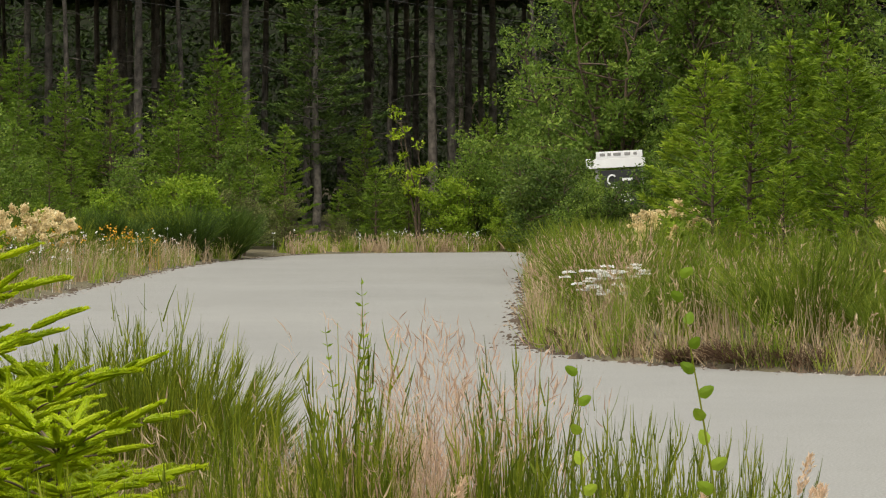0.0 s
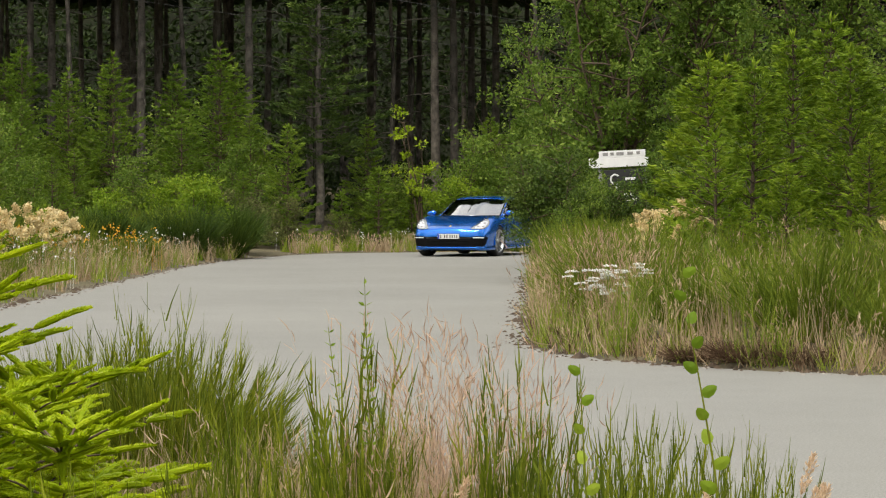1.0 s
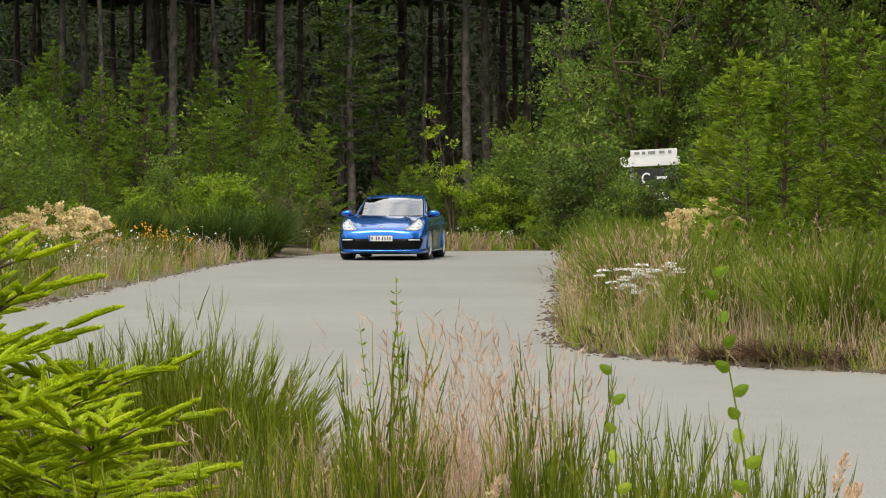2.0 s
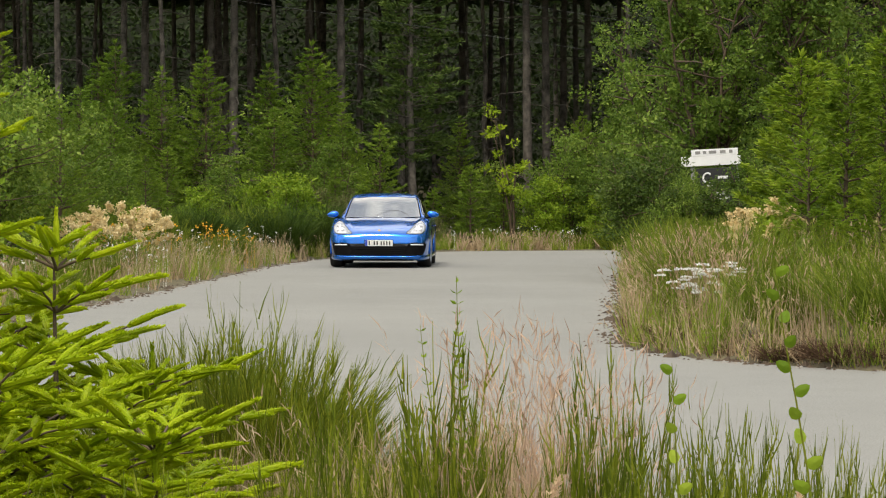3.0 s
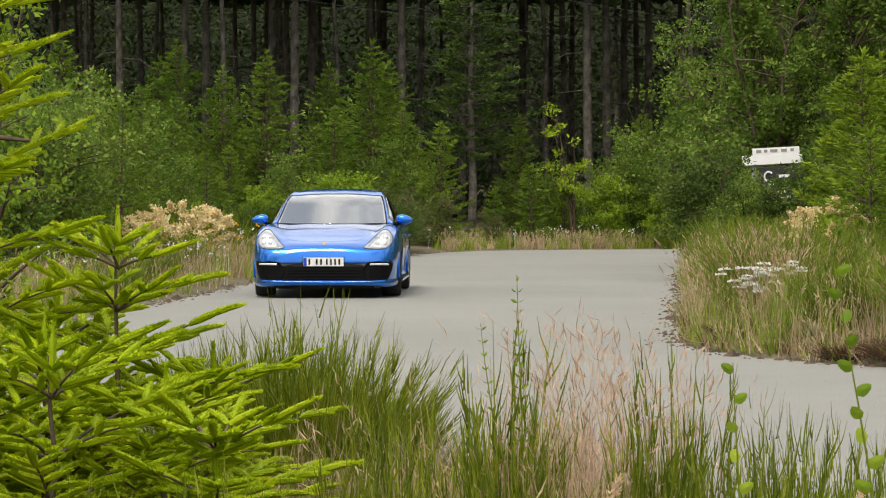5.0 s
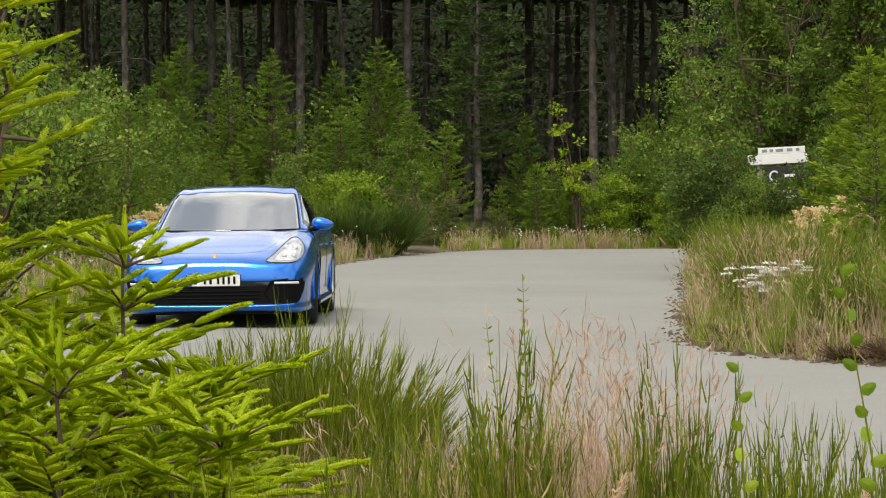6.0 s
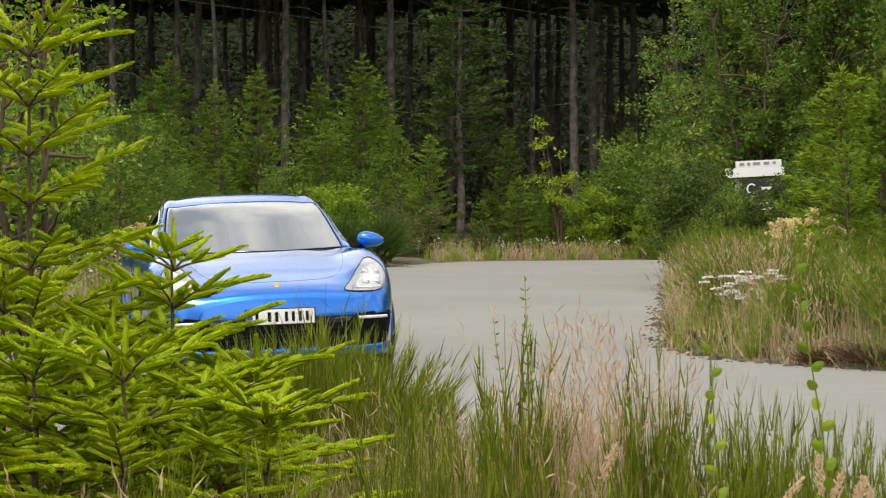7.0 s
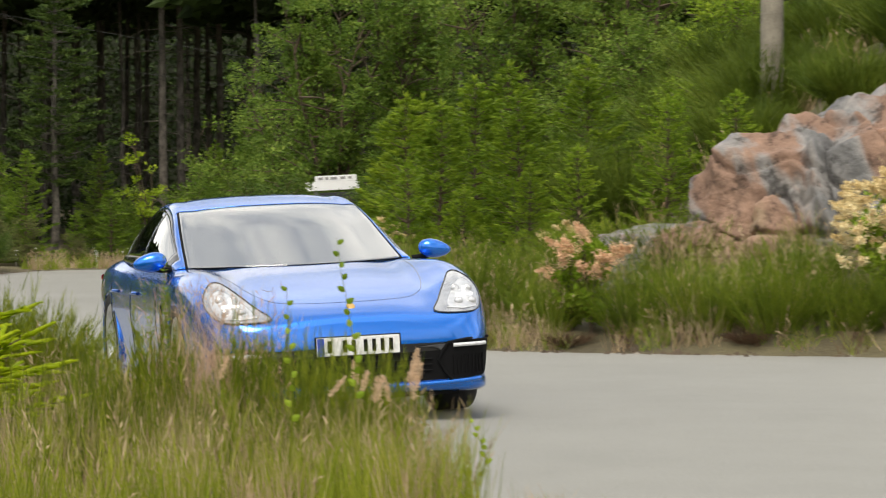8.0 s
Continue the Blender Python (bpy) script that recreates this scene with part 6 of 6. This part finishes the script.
def build_greenhouse(car):
    net = []
    for (yc, zc), (xe, ye, ze), (xb, yb, zb) in zip(CENTRE, RAIL, BELT):
        row = []
        for w in (-2, -1.5, -1, -0.8, -0.55, -0.28, 0, 0.28, 0.55, 0.8, 1, 1.5, 2):
            s, u = (1 if w >= 0 else -1), abs(w)
            if u <= 1:
                row.append((s * xe * u, yc + (ye - yc) * u ** 2, zc + (ze - zc) * u ** 3.0))
            else:
                k = u - 1
                row.append((s * (xe + (xb - xe) * k + 0.03 * math.sin(math.pi * k)), ye + (yb - ye) * k, ze + (zb - ze) * k))
        net.append(row)
    wc_ = [-2, -1.5, -1, -0.8, -0.55, -0.28, 0, 0.28, 0.55, 0.8, 1, 1.5, 2]
    A, B = 14, 8
    g = smooth_grid(net, A, B)
    na, nb = g.shape[:2]
    ws = np.interp(np.arange(nb) / B, np.arange(13), wc_)
    bins = {}
    for i in range(na - 1):
        for j in range(nb - 1):
            a, w = (i + 0.5) / A, (ws[j] + ws[j + 1]) / 2
            u, s = abs(w), ("left" if w < 0 else "right")
            if u < 0.94 and a < 2.93:
                k = "windscreen"
            elif u < 0.965 and a < 3.0:
                k = "windscreen_surround"
            elif u < 0.82 and 7.2 < a < 9.8:
                k = "rear_window"
            elif 1.1 < u < 1.9 and 0.75 < a < 8.8:
                k = "pillar_" + s if (3.85 < a < 4.1 or 6.55 < a < 6.75) else "side_window_" + s
            elif 1.04 < u and 0.4 < a < 9.1:
                k = "pillar_" + s
            else:
                k = "roof"
            bins.setdefault(k, []).append((i * nb + j, i * nb + j + 1, (i + 1) * nb + j + 1, (i + 1) * nb + j))
    v = g.reshape(-1, 3)
    look_of = {"windscreen": (M_GLASS, "windscreen", "sloping windscreen reflecting pale clouds"), "windscreen_surround": (M_BLACK, "windscreen_surround", ""), "rear_window": (M_SIDEGLASS, "rear_window", ""), "roof": (M_PAINT, "roof", "blue roof and pillars")}
    for k, faces in bins.items():
        mat, name, label = look_of.get(k, (M_SIDEGLASS, "side_window", "dark side glass") if k.startswith("side") else (M_GLOSS_BLACK, "window_trim", ""))
        used = sorted({q for fc in faces for q in fc})
        idx = {q: n for n, q in enumerate(used)}
        me = mesh(name, v[used], [tuple(idx[q] for q in fc) for fc in faces], mat, True)
        bm = bmesh.new()
        bm.from_mesh(me)
        bmesh.ops.solidify(bm, geom=bm.faces[:], thickness=0.006)
        bm.to_mesh(me)
        bm.free()
        me.polygons.foreach_set("use_smooth", [True] * len(me.polygons))
        part(name, me, car, label)
    strip("wiper_cowl", [Vector((x, -1.045 + 0.33 * (abs(x) / 0.757) ** 2, 0.942 + 0.006 * (abs(x) / 0.757) ** 2)) for x in np.linspace(-0.74, 0.74, 21)], 0.005, M_BLACK, car, "", 8)
    # cabin
    bm = bmesh.new()
    box_bm(bm, 1.36, 0.5, 0.16, (0, -0.42, 0.84), None, 0.05)
    part("dashboard", bm_mesh("dashboard", bm, M_CABIN, True), car)
    for x in (-0.37, 0.37):
        for y in (0.32, 1.25):
            bm = bmesh.new()
            box_bm(bm, 0.5, 0.16, 0.6, (x, y + 0.06, 0.86), Euler((-0.28, 0, 0)).to_matrix(), 0.06)
            box_bm(bm, 0.27, 0.1, 0.17, (x, y + 0.19, 1.2), Euler((-0.2, 0, 0)).to_matrix(), 0.04)
            box_bm(bm, 0.5, 0.5, 0.16, (x, y - 0.2, 0.56), None, 0.05)
            part("seat", bm_mesh("seat", bm, M_CABIN, True), car)
    bm = bmesh.new()
    box_bm(bm, 1.56, 3.2, 0.05, (0, 0.7, 0.5), None, 0.01)
    part("cabin_floor", bm_mesh("cabin_floor", bm, M_CABIN), car)
    bm = bmesh.new()
    box_bm(bm, 0.22, 0.03, 0.06, (0, -0.02, 1.26), None, 0.012)
    part("inner_mirror", bm_mesh("inner_mirror", bm, M_BLACK), car)


def build_mirrors(car):
    for s in (-1, 1):
        bm = bmesh.new()
        bmesh.ops.create_uvsphere(bm, u_segments=22, v_segments=14, radius=1.0)
        for v in bm.verts:
            x, y, z = v.co
            taper = 0.62 + 0.38 * (0.5 - 0.5 * x)
            v.co = Vector((s * (0.978 + 0.115 * x), -0.69 + (0.07 * y * taper if y < 0 else 0.03 * y), 1.0 + 0.078 * z * taper - 0.012 * x))
        m = part("mirror", bm_mesh("mirror", bm, M_PAINT, True), car, "blue door mirror")
        strip("arm", [Vector((s * 0.83, -0.64, 0.94)), Vector((s * 0.89, -0.66, 0.945)), Vector((s * 0.95, -0.68, 0.965))], 0.022, M_BLACK, m, "", 8)


def build_wheel(car, x, y):
    s = 1 if x > 0 else -1
    w = new("wheel")
    w.parent = car
    w.empty_display_size = 0.1
    prof = [(-0.115, 0.265), (-0.13, 0.3), (-0.128, 0.335), (-0.105, 0.352), (0, 0.356), (0.105, 0.352), (0.128, 0.335), (0.13, 0.3), (0.115, 0.265)]
    n = 44

    def lathe(profile, mat, name):
        a = np.arange(n) * 2 * np.pi / n
        v = np.array([(px, r * math.cos(t), r * math.sin(t)) for px, r in profile for t in a])
        m = len(profile)
        f = [(i * n + j, i * n + (j + 1) % n, (i + 1) * n + (j + 1) % n, (i + 1) * n + j) for i in range(m - 1) for j in range(n)]
        return part(name, mesh(name, v, f, mat, True), w)
    lathe(prof, M_RUBBER, "tyre")
    lathe([(s * 0.118, 0.27), (s * 0.124, 0.262), (s * 0.11, 0.25), (s * -0.05, 0.24), (-s * 0.11, 0.262)], M_RIM, "rim")
    h = Heap()
    for k in range(10):
        a = k * math.pi / 5 + (0.12 if k % 2 else -0.12)
        c, sn = math.cos(a), math.sin(a)
        d = np.array([0, c, sn])
        q = np.array([0, -sn, c])
        rows = []
        for r, hw, dx in ((0.03, 0.022, 0.075), (0.14, 0.016, 0.085), (0.258, 0.024, 0.112)):
            rows += [d * r - q * hw + [s * dx, 0, 0], d * r + q * hw + [s * dx, 0, 0], d * r + q * hw * 0.7 + [s * (dx - 0.04), 0, 0], d * r - q * hw * 0.7 + [s * (dx - 0.04), 0, 0]]
        h.add(rows, [(i * 4 + j, i * 4 + (j + 1) % 4, (i + 1) * 4 + (j + 1) % 4, (i + 1) * 4 + j) for i in range(2) for j in range(4)])
    part("spokes", h.mesh("spokes", M_RIM), w)
    lathe([(s * 0.09, 0.0), (s * 0.092, 0.03), (s * 0.085, 0.045), (s * 0.05, 0.05)], M_RIM, "hub_cap")
    lathe([(s * 0.02, 0.06), (s * 0.025, 0.19), (s * 0.0, 0.19)], M_DISC, "brake_disc")
    w.matrix_basis = pose(x, y, 0.355)
    return w


car = holder("car", "glossy blue four-door sports saloon driving along the road", "car")
car_solid = build_body(car)
build_front(car, car_solid)
build_greenhouse(car)
build_mirrors(car)
WHEELS = [build_wheel(car, x, y) for y in AXLES for x in (-0.83, 0.83)]
# ---- what moves ----
DRIVE = [  # seconds, x, y, heading, body roll
    (0.0, 6.6, 70.2, -52, 0), (0.4, 4.2, 69.3, -35, 0), (0.7, 2.35, 68.0, -24, 0), (1.2, 0.0, 66.7, -14.6, 0), (1.75, -1.35, 63.8, -8, 0), (2.3, -2.32, 60.2, -2.6, 0), (3.0, -3.02, 55.1, 0.6, 0), (3.8, -3.27, 48.2, 2.6, 0),
    (4.5, -3.42, 42.7, 2.5, 0), (5.15, -3.65, 37.1, 1.6, 0), (5.8, -3.85, 31.6, 1.4, -0.4), (6.2, -3.98, 28.1, 4.6, -1.0), (6.8, -3.38, 23.8, 11.6, -1.8), (7.2, -2.24, 20.85, 13.3, -2.4), (7.4, -1.54, 19.15, 13.6, -2.4), (7.6, -0.82, 17.5, 12.7, -2.4), (7.8, -0.1, 15.75, 11.2, -2.5), (8.0, 0.57, 13.7, 9.2, -2.7)]


def motions():
    walk(car, [(t, pose(x, y, 0.004, 0, roll, turn)) for t, x, y, turn, roll in DRIVE])
    ts = np.array([r[0] for r in DRIVE])
    xs, ys = np.array([r[1] for r in DRIVE]), np.array([r[2] for r in DRIVE])
    gone = np.concatenate([[0], np.cumsum(np.hypot(np.diff(xs), np.diff(ys)))])
    lean = np.array([r[4] for r in DRIVE])
    for k, w in enumerate(WHEELS):
        rows = []
        x, y = w.matrix_basis.translation.x, w.matrix_basis.translation.y
        for i in range(241):
            t = i / 30
            steer = float(np.interp(t, [0, 2, 4, 6, 7, 8], [-8, -4, 0, 4, 5, -2])) if k < 2 else 0.0
            spin = math.degrees(float(np.interp(t, ts, gone)) / 0.355)
            drop = x * math.tan(radians(float(np.interp(t, ts, lean))))
            rows.append((t, pose(x, y, 0.355 + drop, 0, 0, steer) @ pose(0, 0, 0, spin, 0, 0)))
        walk(w, rows)


motions()
